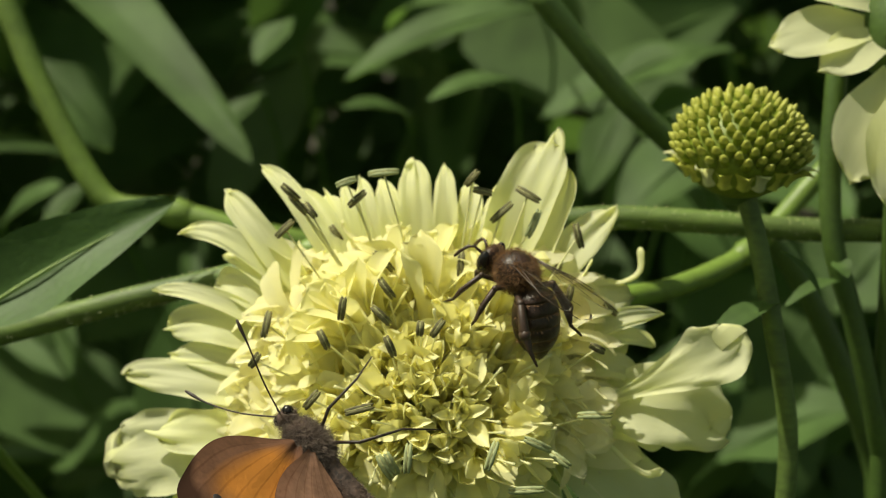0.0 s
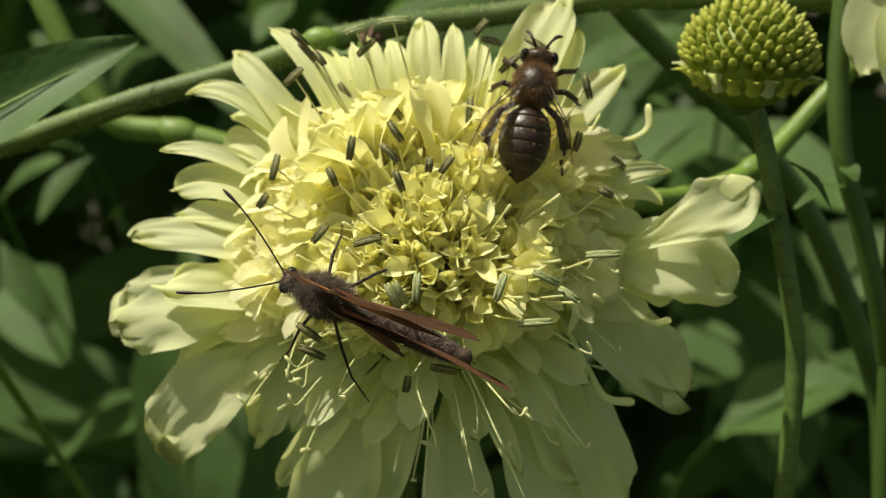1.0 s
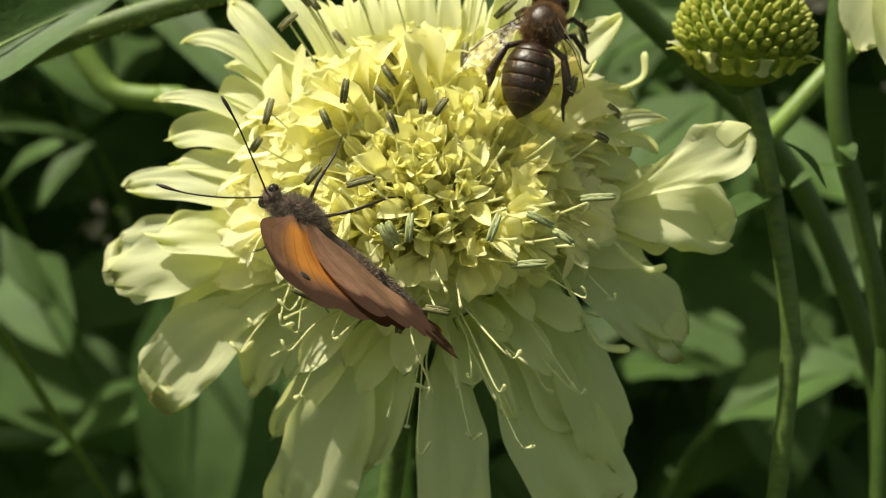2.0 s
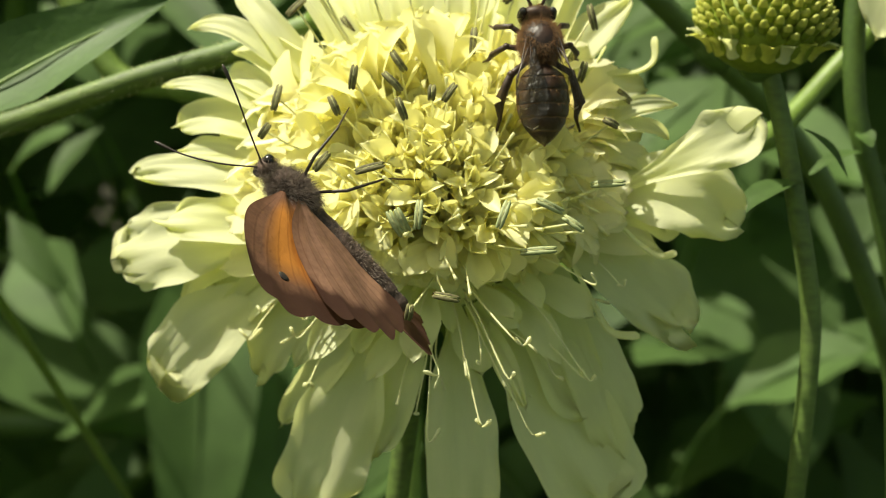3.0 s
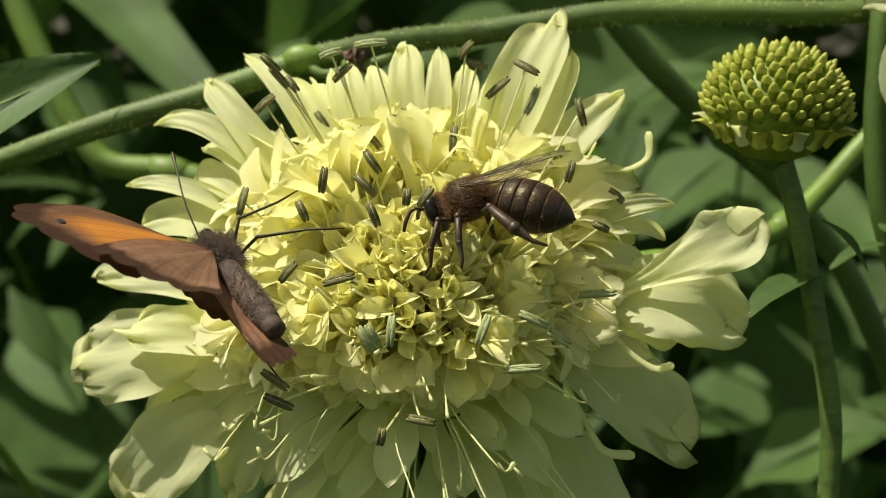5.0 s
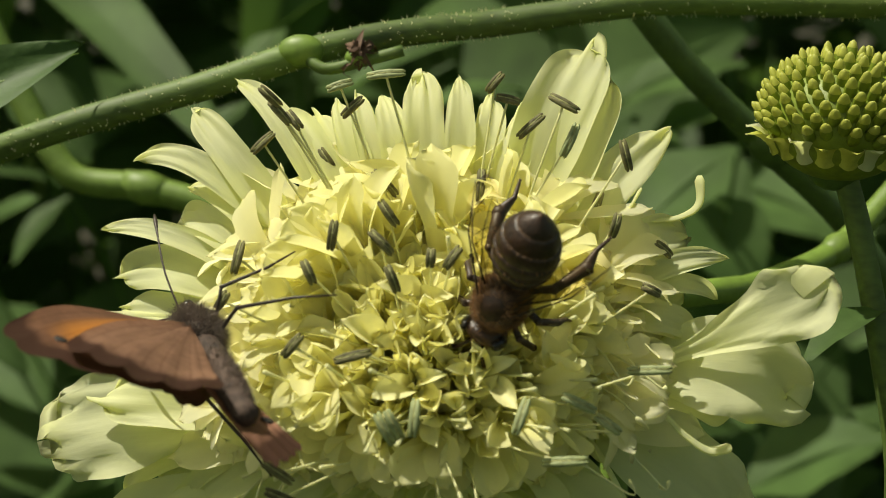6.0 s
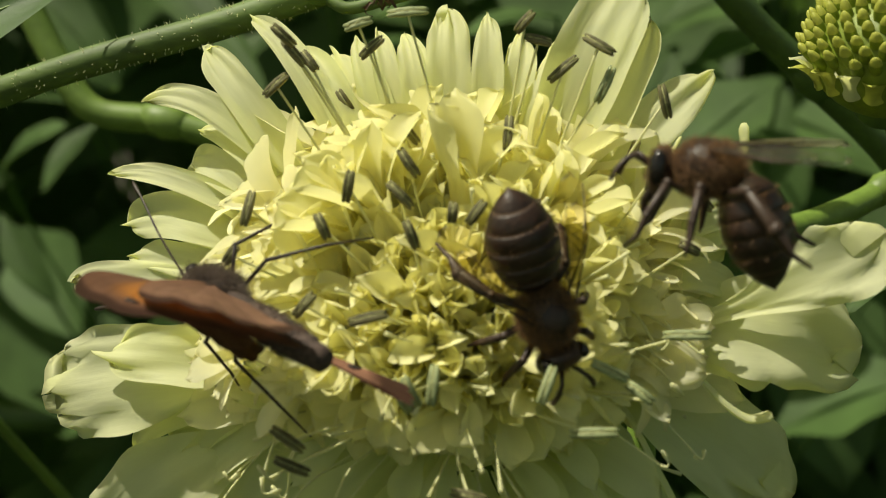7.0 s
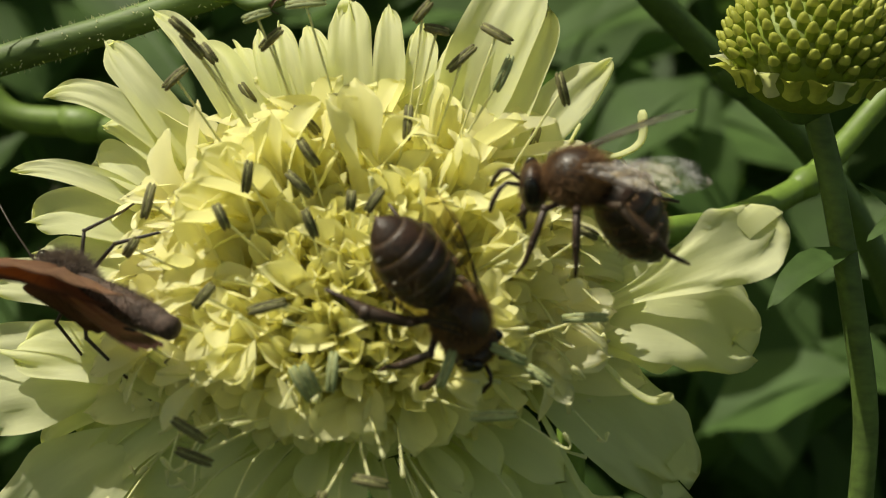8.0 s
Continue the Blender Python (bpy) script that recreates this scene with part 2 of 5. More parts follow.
def ball(bm, c, r, n=12, stretch=(1, 1, 1)):
    made = bmesh.ops.create_uvsphere(bm, u_segments=n, v_segments=max(6, n * 2 // 3), radius=r)["verts"]
    for v in made:
        v.co = Vector([v.co[i] * stretch[i] for i in range(3)]) + Vector(c)
    return made


def blade(bm, length, width, arch=0.1, cup=0.15, wave=0.06, seed=0, nu=10, nv=6, base=0.28, broad=0.68, point=0.0, m=None, keel=0.0, bend=0.0):
    """A petal or leaf: x along it, y across, z its upper face. arch bends it, cup lifts the rims, point sharpens the tip."""
    rows = []
    for i in range(nu + 1):
        s = i / nu
        s = 1 - (1 - s) ** 1.35
        if s < broad:
            k = s / broad
            w = base + (1 - base) * (k * k * (3 - 2 * k))
        else:
            k = (s - broad) / (1 - broad)
            w = (1 - k ** 2.2) ** 0.5 * (1 - point) + point * (1 - k) ** 0.9
        row = []
        for j in range(nv + 1):
            c = 2 * j / nv - 1
            ed = noise.noise((seed * 7.31, 3.1 * s + 11, 2.0 * c))
            rim = noise.noise((seed * 3.7, 7 * s, c * 3.5 + 5))
            y = 0.5 * width * w * c * (1 + 1.2 * wave * ed)
            x = length * s * (1 + 0.25 * wave * rim * s) - 0.12 * width * c * c * s * (1 - point)
            z = arch * length * (4 * s * (1 - s) - 0.6 * s * s) + cup * width * c * c * w + wave * width * (0.9 * rim * abs(c) * s + 0.5 * ed * s)
            y += bend * length * s * s
            z -= keel * width * (1 - abs(c)) * w
            v = Vector((x, y, z))
            row.append(bm.verts.new(m @ v if m else v))
        rows.append(row)
    for a, b in zip(rows, rows[1:]):
        for j in range(nv):
            bm.faces.new((a[j], b[j], b[j + 1], a[j + 1]))
    return bm


def petal_mesh(bm, root, mid, tip, width, square, curl, cup, twist, seed, face, claw=0.10, nu=26, nv=14):
    """A petal with a narrow claw, bent from root over mid to tip; its mesh lies in the frame that is returned, x along it."""
    root, mid, tip = Vector(root), Vector(mid), Vector(tip)
    m = cm_pose(root, tip - root, face)
    back = m.inverted()
    span = (tip - root).length
    up = Vector(face).normalized()
    rows, broad, power = [], 0.60 + 0.22 * square, 2.3 + 7.0 * square
    for i in range(nu + 1):
        s = 1 - (1 - i / nu) ** 1.4
        p = (1 - s) ** 2 * root + 2 * s * (1 - s) * mid + s * s * tip
        d = (2 * (1 - s) * (mid - root) + 2 * s * (tip - mid)).normalized()
        n = (up - d * up.dot(d)).normalized()
        side = Matrix.Rotation(twist * s * 1.5, 3, d) @ n.cross(d)
        n = d.cross(side)
        k = min(1.0, max(0.0, (s - claw - 0.14 * square) / 0.48))
        w = 0.2 + 0.8 * k * k * (3 - 2 * k)
        if s > broad:
            k = (s - broad) / (1 - broad)
            w *= max(0.0, 1 - k ** power) ** 0.5
        row = []
        for j in range(nv + 1):
            c = 2 * j / nv - 1
            ed = noise.noise((seed * 7.31, 2.6 * s + 11, 1.6 * c))
            rim = noise.noise((seed * 3.7, 6 * s, c * 3.0 + 5))
            lobe = noise.noise((seed * 5.3, c * (2.2 + square), 3.0)) + 0.65 * noise.noise((seed * 2.3, c * 6.0, 8.0))
            out = 0.5 * width * w * c * (1 + 0.16 * ed + 0.10 * rim)
            ahead = (0.44 * lobe - (0.16 - 0.1 * square) * c * c) * width * s ** 5
            lift = 0.07 * span * math.sin(math.pi * s) - curl * span * s ** 4 + cup * width * c * c * w + width * s * (0.20 * rim * abs(c) ** 1.5 + 0.12 * ed) + 0.004 * width * math.sin(c * 15 + seed) * s
            row.append(bm.verts.new(back @ (p + d * ahead + side * out + n * lift)))
        rows.append(row)
    for a, b in zip(rows, rows[1:]):
        for j in range(nv):
            bm.faces.new((a[j], b[j], b[j + 1], a[j + 1]))
    m.translation = root * CM
    return m


def cm_pose(p, x, z):
    m = local(p, x, z)
    m.translation = Vector(p)
    return m


# ---- ground ----
def ground():
    bm = bmesh.new()
    n, half = 24, 60000.0
    for i in range(n + 1):
        for j in range(n + 1):
            f = lambda k: half * ((2 * k / n - 1) ** 3)
            bm.verts.new((f(i), f(j), 1.5 * noise.noise((i * 0.7, j * 0.7, 0))))
    bm.verts.ensure_lookup_table()
    for i in range(n):
        for j in range(n):
            a = i * (n + 1) + j
            bm.faces.new([bm.verts[k] for k in (a, a + n + 1, a + n + 2, a + 1)])
    ob = part("ground", bm, SOIL, None)
    tagged(ob, "dark bare garden soil beneath the plants", "ground", kind="structure")


ground()

# ---- the big flower head ----
HEAD = Vector((-0.20, 13.8, -0.33))
AXIS = Vector((0, -math.cos(radians(20)), math.sin(radians(20))))
HEART_WAY = (AXIS + Vector((0, 0, 0.06))).normalized()
DOME = 0.95  # radius of the receptacle under the florets

# outer petals, from the head's centre (cm: right, ahead, up): tip, where the claw widens, width, squareness of the end, curl of the tip, cup, twist
PETALS_TOP = [
    ((-1.69, 0.31, 2.92), (-1.14, 0.11, 2.17), 0.26, 0.0, 0.12, 0.10, 0.15),
    ((-2.13, 0.34, 2.57), (-1.60, 0.15, 1.95), 0.31, 0.2, 0.05, 0.12, -0.08),
    ((-2.58, 0.35, 2.11), (-1.90, 0.20, 2.27), 0.28, 0.0, 0.02, 0.12, 0.06),
    ((-2.16, 0.30, 1.97), (-1.65, 0.14, 1.71), 0.23, 0.0, 0.10, 0.15, 0.10),
    ((1.28, 0.03, 3.10), (0.88, -0.09, 2.14), 0.56, 0.2, 0.05, 0.10, -0.06),
    ((1.40, -0.00, 2.81), (1.13, -0.13, 1.91), 0.44, 0.1, 0.04, 0.10, -0.05),
    ((1.89, -0.08, 2.36), (1.27, -0.15, 1.71), 0.41, 0.2, 0.05, 0.12, -0.06),
    ((0.17, 0.12, 2.83), (0.21, -0.02, 2.15), 0.26, 0.0, 0.04, 0.10, 0.00),
    ((-0.14, 0.16, 2.86), (-0.13, 0.01, 2.16), 0.36, 0.2, 0.04, 0.10, 0.02),
    ((-0.46, 0.18, 2.70), (-0.33, 0.03, 2.16), 0.28, 0.0, 0.08, 0.10, 0.08),
    ((-0.69, 0.20, 2.70), (-0.56, 0.05, 2.10), 0.23, 0.0, 0.05, 0.10, 0.05),
    ((-1.33, 0.26, 2.62), (-0.91, 0.08, 2.05), 0.26, 0.0, 0.10, 0.10, 0.05),
    ((-1.07, 0.23, 2.57), (-0.79, 0.07, 2.05), 0.31, 0.0, 0.10, 0.10, 0.00),
    ((0.46, 0.09, 2.69), (0.43, -0.04, 2.15), 0.25, 0.2, 0.10, 0.10, 0.00),
    ((0.72, 0.05, 2.54), (0.63, -0.07, 1.97), 0.29, 0.1, 0.05, 0.10, 0.00),
    ((-0.86, 0.21, 2.63), (-0.68, 0.06, 2.05), 0.25, 0.0, 0.05, 0.10, 0.00),
]
PETALS_LEFT = [
    ((-2.88, 0.35, 1.55), (-1.94, 0.15, 1.47), 0.21, 0.0, 0.05, 0.20, 0.10),
    ((-2.78, 0.32, 1.16), (-1.94, 0.14, 1.31), 0.41, 0.4, 0.10, 0.12, 0.00),
    ((-2.39, 0.27, 1.09), (-1.82, 0.12, 1.14), 0.29, 0.1, 0.10, 0.10, 0.00),
    ((-2.26, 0.30, 1.69), (-1.77, 0.14, 1.54), 0.30, 0.2, 0.12, 0.15, 0.00),
    ((-2.75, 0.30, 0.89), (-1.99, 0.12, 0.84), 0.29, 0.1, 0.10, 0.10, 0.00),
    ((-3.27, 0.34, 0.73), (-2.04, 0.10, 0.52), 0.42, 0.1, 0.12, 0.10, 0.08),
    ((-3.29, 0.31, -0.27), (-2.24, 0.10, -0.03), 0.88, 1.0, 0.02, 0.00, 0.00),
    ((-2.73, -0.10, 0.11), (-2.05, -0.03, 0.02), 0.52, 0.3, 0.06, 0.22, 0.00),
    ((-2.87, 0.29, -0.71), (-2.18, 0.10, -0.23), 0.34, 0.1, 0.25, 0.25, 0.05),
    ((-2.86, 0.33, -1.52), (-2.09, 0.12, -0.72), 0.79, 1.0, 0.04, 0.02, 0.00),
    ((-2.24, -0.11, -0.95), (-1.50, -0.07, -0.29), 0.41, 0.2, 0.30, 0.30, 0.00),
    ((-1.82, 0.22, -1.44), (-1.60, 0.06, -0.63), 0.56, 0.3, 0.05, 0.10, 0.00),
    ((-2.36, 0.24, -0.66), (-1.78, 0.05, -0.06), 0.56, 0.3, 0.10, 0.10, 0.00),
]
PETALS_LOW = [
    ((-1.48, -0.12, -1.32), (-1.04, -0.07, -0.85), 0.29, 0.1, 0.20, 0.20, 0.05),
    ((-1.63, 0.13, -2.00), (-0.87, -0.02, -1.13), 0.36, 0.1, 0.15, 0.25, -0.08),
    ((-1.35, 0.25, -2.95), (-0.67, -0.01, -1.13), 0.92, 0.9, 0.08, 0.05, 0.00),
    ((-0.65, 0.05, -2.25), (-0.18, -0.09, -1.12), 0.49, 0.3, 0.10, 0.20, 0.10),
    ((0.29, -0.41, -2.92), (0.20, -0.25, -1.00), 0.74, 0.9, 0.10, 0.05, 0.00),
    ((0.78, -0.93, -1.53), (0.49, -0.40, -0.99), 0.23, 0.2, 0.20, 0.25, 0.05),
    ((1.75, -0.07, -2.65), (0.75, -0.16, -0.99), 1.02, 0.9, 0.08, 0.05, 0.00),
    ((1.52, -0.29, -1.83), (0.99, -0.26, -0.48), 0.67, 0.5, 0.08, 0.08, 0.00),
    ((1.91, -0.11, -2.15), (1.41, -0.24, -0.70), 0.70, 0.8, 0.08, 0.06, 0.00),
    ((-0.37, -0.01, -1.70), (-0.38, -0.08, -0.90), 0.46, 0.2, 0.10, 0.20, 0.00),
    ((1.13, -0.69, -1.02), (0.79, -0.36, -0.60), 0.33, 0.1, 0.30, 0.30, 0.00),
    ((-0.25, -0.86, -0.99), (-0.19, -0.36, -0.44), 0.32, 0.2, 0.30, 0.25, 0.00),
]
PETALS_RIGHT = [
    ((2.46, -0.23, -0.91), (1.40, -0.26, 0.25), 0.84, 0.6, 0.08, 0.05, 0.00),
    ((3.06, -0.55, 1.08), (2.41, -0.42, 0.53), 0.65, 0.5, -0.02, 0.06, 0.00, 0.34),
    ((2.95, -0.37, 0.11), (2.25, -0.33, 0.69), 0.83, 0.6, 0.06, 0.05, 0.00),
    ((2.46, -0.25, 0.12), (1.79, -0.27, 0.57), 0.62, 0.5, 0.10, 0.05, 0.00),
    ((2.37, -0.19, 1.31), (1.52, -0.21, 1.17), 0.24, 0.0, 0.05, 0.20, -0.08),
    ((2.33, -0.20, 1.03), (1.68, -0.23, 1.18), 0.19, 0.2, 0.10, 0.20, -0.15),
    ((1.69, -0.10, 1.60), (1.35, -0.17, 1.54), 0.28, 0.1, 0.10, 0.10, 0.00),
    ((2.07, -0.15, 1.50), (1.41, -0.18, 1.45), 0.36, 0.4, 0.08, 0.10, 0.00),
    ((2.15, -0.40, 0.71), (1.56, -0.29, 1.00), 0.27, 0.2, 0.20, 0.20, 0.00),
    ((1.96, -0.18, 0.84), (1.41, -0.20, 1.11), 0.39, 0.2, 0.10, 0.10, 0.00),
]
# narrow curled petals and loose styles at the rim
CURLS = [
    (((1.1, -0.2, 0.4), (1.69, -0.64, 0.11), (1.93, -0.67, -0.12), (2.12, -0.68, -0.24), (2.29, -0.7, -0.21)), 0.1),
    (((1.0, -0.4, 0.2), (1.35, -0.59, -0.4), (1.51, -0.6, -0.7), (1.68, -0.6, -0.97), (1.95, -0.62, -1.01)), 0.13),
    (((1.1, 0.0, 1.5), (1.58, -0.09, 1.57), (1.97, -0.13, 1.6), (2.14, -0.14, 1.71), (2.15, -0.13, 1.95)), 0.11),
    (((1.3, -0.1, 1.5), (1.51, -0.28, 1.61), (1.65, -0.29, 1.83)), 0.06),
]
# stamens that stand out: anther's middle from the head's centre (cm), its lean in degrees, length
STAMENS_TOP = [
    (-1.37, -0.62, 2.13, 45, 0.24),
    (-1.31, -0.72, 2.48, -42, 0.23),
    (-1.24, -0.67, 2.36, -48, 0.25),
    (-1.13, -0.63, 2.31, -52, 0.20),
    (-0.92, 0.11, 2.07, -55, 0.26),
    (-0.67, -0.59, 2.42, 40, 0.24),
    (-0.04, 0.16, 2.20, -55, 0.17),
    (0.09, 0.24, 2.41, 48, 0.28),
    (-0.30, 0.10, 2.02, 2, 0.32),
    (-0.41, -0.71, 1.81, -45, 0.28),
    (-0.37, -0.98, 1.56, -55, 0.24),
    (0.74, -0.53, 2.29, 42, 0.28),
    (0.99, -0.62, 2.46, -32, 0.28),
    (1.48, -0.58, 2.06, -75, 0.26),
    (0.45, -0.63, 2.62, 50, 0.20),
    (0.55, -0.59, 2.49, -12, 0.20),
    (0.34, -0.73, 1.80, 86, 0.27),
]
STAMENS_MID = [
    (-0.41, -1.30, 1.32, -45, 0.25),
    (-0.77, -1.19, 1.38, 80, 0.24),
    (-0.04, -1.44, 1.21, 85, 0.15),
    (0.12, -1.43, 1.21, 55, 0.20),
    (-0.94, -1.32, 1.10, -65, 0.20),
    (-0.32, -1.52, 1.05, -68, 0.22),
    (-1.51, -0.92, 1.22, 78, 0.27),
    (-1.60, -1.08, 0.89, 55, 0.17),
    (-1.02, -1.54, 0.57, 50, 0.22),
    (-0.58, -1.71, 0.50, 15, 0.28),
    (1.30, -0.15, 1.69, 70, 0.27),
    (1.37, -0.85, 1.49, 75, 0.20),
    (1.83, -0.28, 1.33, -40, 0.19),
    (1.62, -0.99, 0.99, -25, 0.17),
    (-0.22, -1.80, -0.76, 80, 0.16),
    (0.10, -1.84, -0.63, -10, 0.25),
    (-1.11, -1.63, -0.32, -35, 0.27),
    (-1.08, -1.61, -0.50, -25, 0.27),
]
STAMENS_PALE = [
    (-0.41, -0.66, 2.67, 5, 0.31),
    (1.05, -0.53, 2.18, 66, 0.30),
    (0.97, -0.03, 2.03, -72, 0.36),
    (-0.77, -0.66, 2.58, 20, 0.22),
    (1.56, -1.32, 0.40, 3, 0.33),
    (0.91, -1.72, -0.22, 5, 0.33),
    (0.60, -1.78, 0.10, 70, 0.28),
    (-0.35, -1.84, 0.01, -60, 0.26),
    (-0.14, -1.87, 0.09, 85, 0.27),
    (-0.29, -1.85, 0.04, -62, 0.24),
    (1.01, -1.65, 0.18, -25, 0.27),
    (1.22, -1.58, 0.03, -35, 0.22),
]


def anther_mesh(name, mat, length):
    bm = bmesh.new()
    for s in (-1, 1):
        pts = [(length * k, s * 0.016 + 0.02 * k * k, 0.02 * (1 - (2 * k) ** 2)) for k in (-0.5, -0.45, -0.2, 0.1, 0.42, 0.5)]
        tube(bm, pts, [0.005, 0.016, 0.022, 0.023, 0.017, 0.005], 7)
    tube(bm, [(length * k, 0.02 * k * k, 0.016 + 0.02 * (1 - (2 * k) ** 2)) for k in (-0.42, 0, 0.42)], 0.006, 5, mi=1)
    me = bpy.data.meshes.new(name)
    bmesh.ops.scale(bm, vec=(CM,) * 3, verts=bm.verts)
    bm.to_mesh(me)
    bm.free()
    me.materials.append(mat), me.materials.append(POLLEN)
    me.polygons.foreach_set("use_smooth", [True] * len(me.polygons))
    return me


def floret_mesh(name, mat, lobes, size, spread, seed, height, slim, cup, fan=0.0):
    """One small trumpet flower along +z: its lobes in a ring, or, with a fan (radians), all turned to -x."""
    rnd = random.Random(seed)
    bm = bmesh.new()
    prof = [(0, 0.03), (0.45 * height, 0.05), (0.8 * height, 0.075), (height, 0.10)]
    rings = [[bm.verts.new((r * math.cos(a), r * math.sin(a), z)) for a in (math.pi * k / 4 for k in range(8))] for z, r in prof]
    for a, b in zip(rings, rings[1:]):
        for k in range(8):
            bm.faces.new((a[k], a[(k + 1) % 8], b[(k + 1) % 8], b[k]))
    for k in range(lobes):
        a = math.pi + fan * (2 * k / (lobes - 1) - 1) if fan else 2 * math.pi * k / lobes
        a += rnd.uniform(-0.2, 0.2)
        out = Vector((math.cos(a), math.sin(a), 0))
        tilt = radians(spread + rnd.uniform(-18, 18))
        d = out * math.sin(tilt) + Vector((0, 0, math.cos(tilt)))
        up = Vector((0, 0, math.sin(tilt))) - out * math.cos(tilt)
        ln = size * rnd.uniform(0.75, 1.2)
        blade(bm, ln, ln * slim * rnd.uniform(0.75, 1.2), rnd.uniform(-0.10, 0.26), cup * rnd.uniform(0.6, 1.3), 0.10, seed * 10 + k, 10, 6, 0.55, 0.74, 0.0, bend=rnd.uniform(-0.2, 0.2), m=cm_pose(out * 0.07 + Vector((0, 0, height * 0.9)), d, up))
    me = bpy.data.meshes.new(name)
    bmesh.ops.scale(bm, vec=(CM,) * 3, verts=bm.verts)
    bm.to_mesh(me)
    bm.free()
    me.materials.append(mat)
    me.polygons.foreach_set("use_smooth", [True] * len(me.polygons))
    return me


def ring_basis():
    u = Vector((1, 0, 0))
    return u, AXIS.cross(u)  # across, and up along the head's face


def flower_head():
    fl = thing("scabious_flower", HEAD, "large pale yellow scabious flower with frilled petals and dark anthers", "flower")
    rnd = random.Random(4)
    u, w = ring_basis()
    bm = bmesh.new()
    ball(bm, AXIS * -0.1, DOME * 0.80, 20)
    part("receptacle", bm, CORE, fl)
    # stem under the head
    bm = bmesh.new()
    base = -AXIS * 0.9
    pts = smooth_path([base, base + Vector((-0.25, 0.5, -1.2)), base + Vector((-0.5, 0.9, -3.2)), base + Vector((-0.4, 2.2, -9)), base + Vector((0.6, 10, -40)), base + Vector((0.3, 28, -112))], 8)
    tube(bm, pts, [0.16] + [0.13] * (len(pts) - 1), 10)
    part("stem", bm, STEM, fl, "green stem under the head")
    bm = bmesh.new()
    for k in range(14):
        a = 2 * math.pi * k / 14
        d = u * math.cos(a) + w * math.sin(a)
        blade(bm, 0.9, 0.32, 0.1, 0.1, 0.05, k, 6, 4, 0.6, 0.4, 0.7, cm_pose(-AXIS * 0.85 + d * 0.35, d - AXIS * 0.1, AXIS))
    part("involucre", bm, STEM, fl, "green bracts under the petals")
    # outer petals
    for n, (tip, mid, width, square, curl, cup, twist, *claw) in enumerate(PETALS_TOP + PETALS_LEFT + PETALS_LOW + PETALS_RIGHT):
        way = Vector(mid)
        way = (way - AXIS * way.dot(AXIS)).normalized()
        bm = bmesh.new()
        m = petal_mesh(bm, way * 0.75 - AXIS * 0.30, mid, tip, width, square, curl, cup, twist, n + 1, AXIS + Vector((0, -0.25, 0)), *claw)
        part("petal", bm, PETAL, fl, m=m)
    for pts, width in CURLS:
        bm = bmesh.new()
        line = smooth_path(pts, 6)
        k = len(line) - 1
        tube(bm, line, [0.5 * width * (0.45 + 0.55 * (i / k) ** 2) * (1 if i < k else 0.5) for i in range(k + 1)], 8, 0.45)
        part("curled_petal", bm, PETAL, fl, "narrow petal rolled into a hook")
    # the middle rows of petals, between dome and rim
    for n in range(90):
        a = 2 * math.pi * (n * 0.381966)
        th = rnd.uniform(74, 100)
        side = u * math.cos(a) + w * math.sin(a)
        th = radians(th - 16 if side.z < 0.1 else th)
        d = side * math.sin(th) + AXIS * math.cos(th)
        ln = rnd.uniform(0.9, 1.45) * (1.0 + 0.12 * side.z)
        if side.z < 0.1:
            ln *= rnd.uniform(0.55, 0.85)
            if n % 3 == 0:
                continue
        bm = bmesh.new()
        blade(bm, ln, ln * rnd.uniform(0.28, 0.42), rnd.uniform(-0.05, 0.16), rnd.uniform(0.08, 0.28), 0.12, 100 + n, 9, 6, 0.3, 0.72, bend=rnd.uniform(-0.15, 0.15))
        part("small_petal", bm, PETAL, fl, m=local(d * 0.85 - AXIS * 0.1, d + Vector((0, 0, rnd.uniform(-0.1, 0.15))), AXIS + Vector((rnd.uniform(-0.3, 0.3), 0, 0.2))))
    # a tier of narrow pale petals standing up between the stamens
    for n in range(120):
        a = rnd.uniform(-0.1, math.pi + 0.2)
        th = radians(rnd.uniform(54, 90))
        side = u * math.cos(a) + w * math.sin(a)
        d = side * math.sin(th) + AXIS * math.cos(th)
        ln = rnd.uniform(0.95, 1.3) + 0.35 * max(0.0, (math.degrees(th) - 66) / 24)
        bm = bmesh.new()
        blade(bm, ln, ln * rnd.uniform(0.22, 0.36), rnd.uniform(-0.05, 0.14), rnd.uniform(0.1, 0.35), 0.16, 200 + n, 13, 6, 0.3, 0.70, bend=rnd.uniform(-0.12, 0.12))
        part("narrow_petal", bm, FLORET_PALE, fl, m=local(d * 0.8 - AXIS * 0.1, d, AXIS - d * 0.4 + Vector((rnd.uniform(-0.4, 0.4), 0, 0))))
    # florets over the dome: packed and unopened at the heart, longer and wider open towards the rim
    young = [floret_mesh("young_floret", HEART, 5, 0.33, 24, k, 0.46, 0.42, 0.55) for k in range(8)]
    middle = [floret_mesh("floret", FLORET, 4, 0.38, 34, 20 + k, 0.60, 0.50, 0.35, 1.5) for k in range(8)]
    outer = [floret_mesh("long_floret", FLORET_PALE, 4, 0.46, 56, 40 + k, 0.78, 0.42, 0.12, 0.95) for k in range(8)]
    hanging = [floret_mesh("hanging_floret", FLORET, 3, 0.40, 58, 60 + k, 0.56, 0.76, 0.25, 0.8) for k in range(6)]
    total = 430
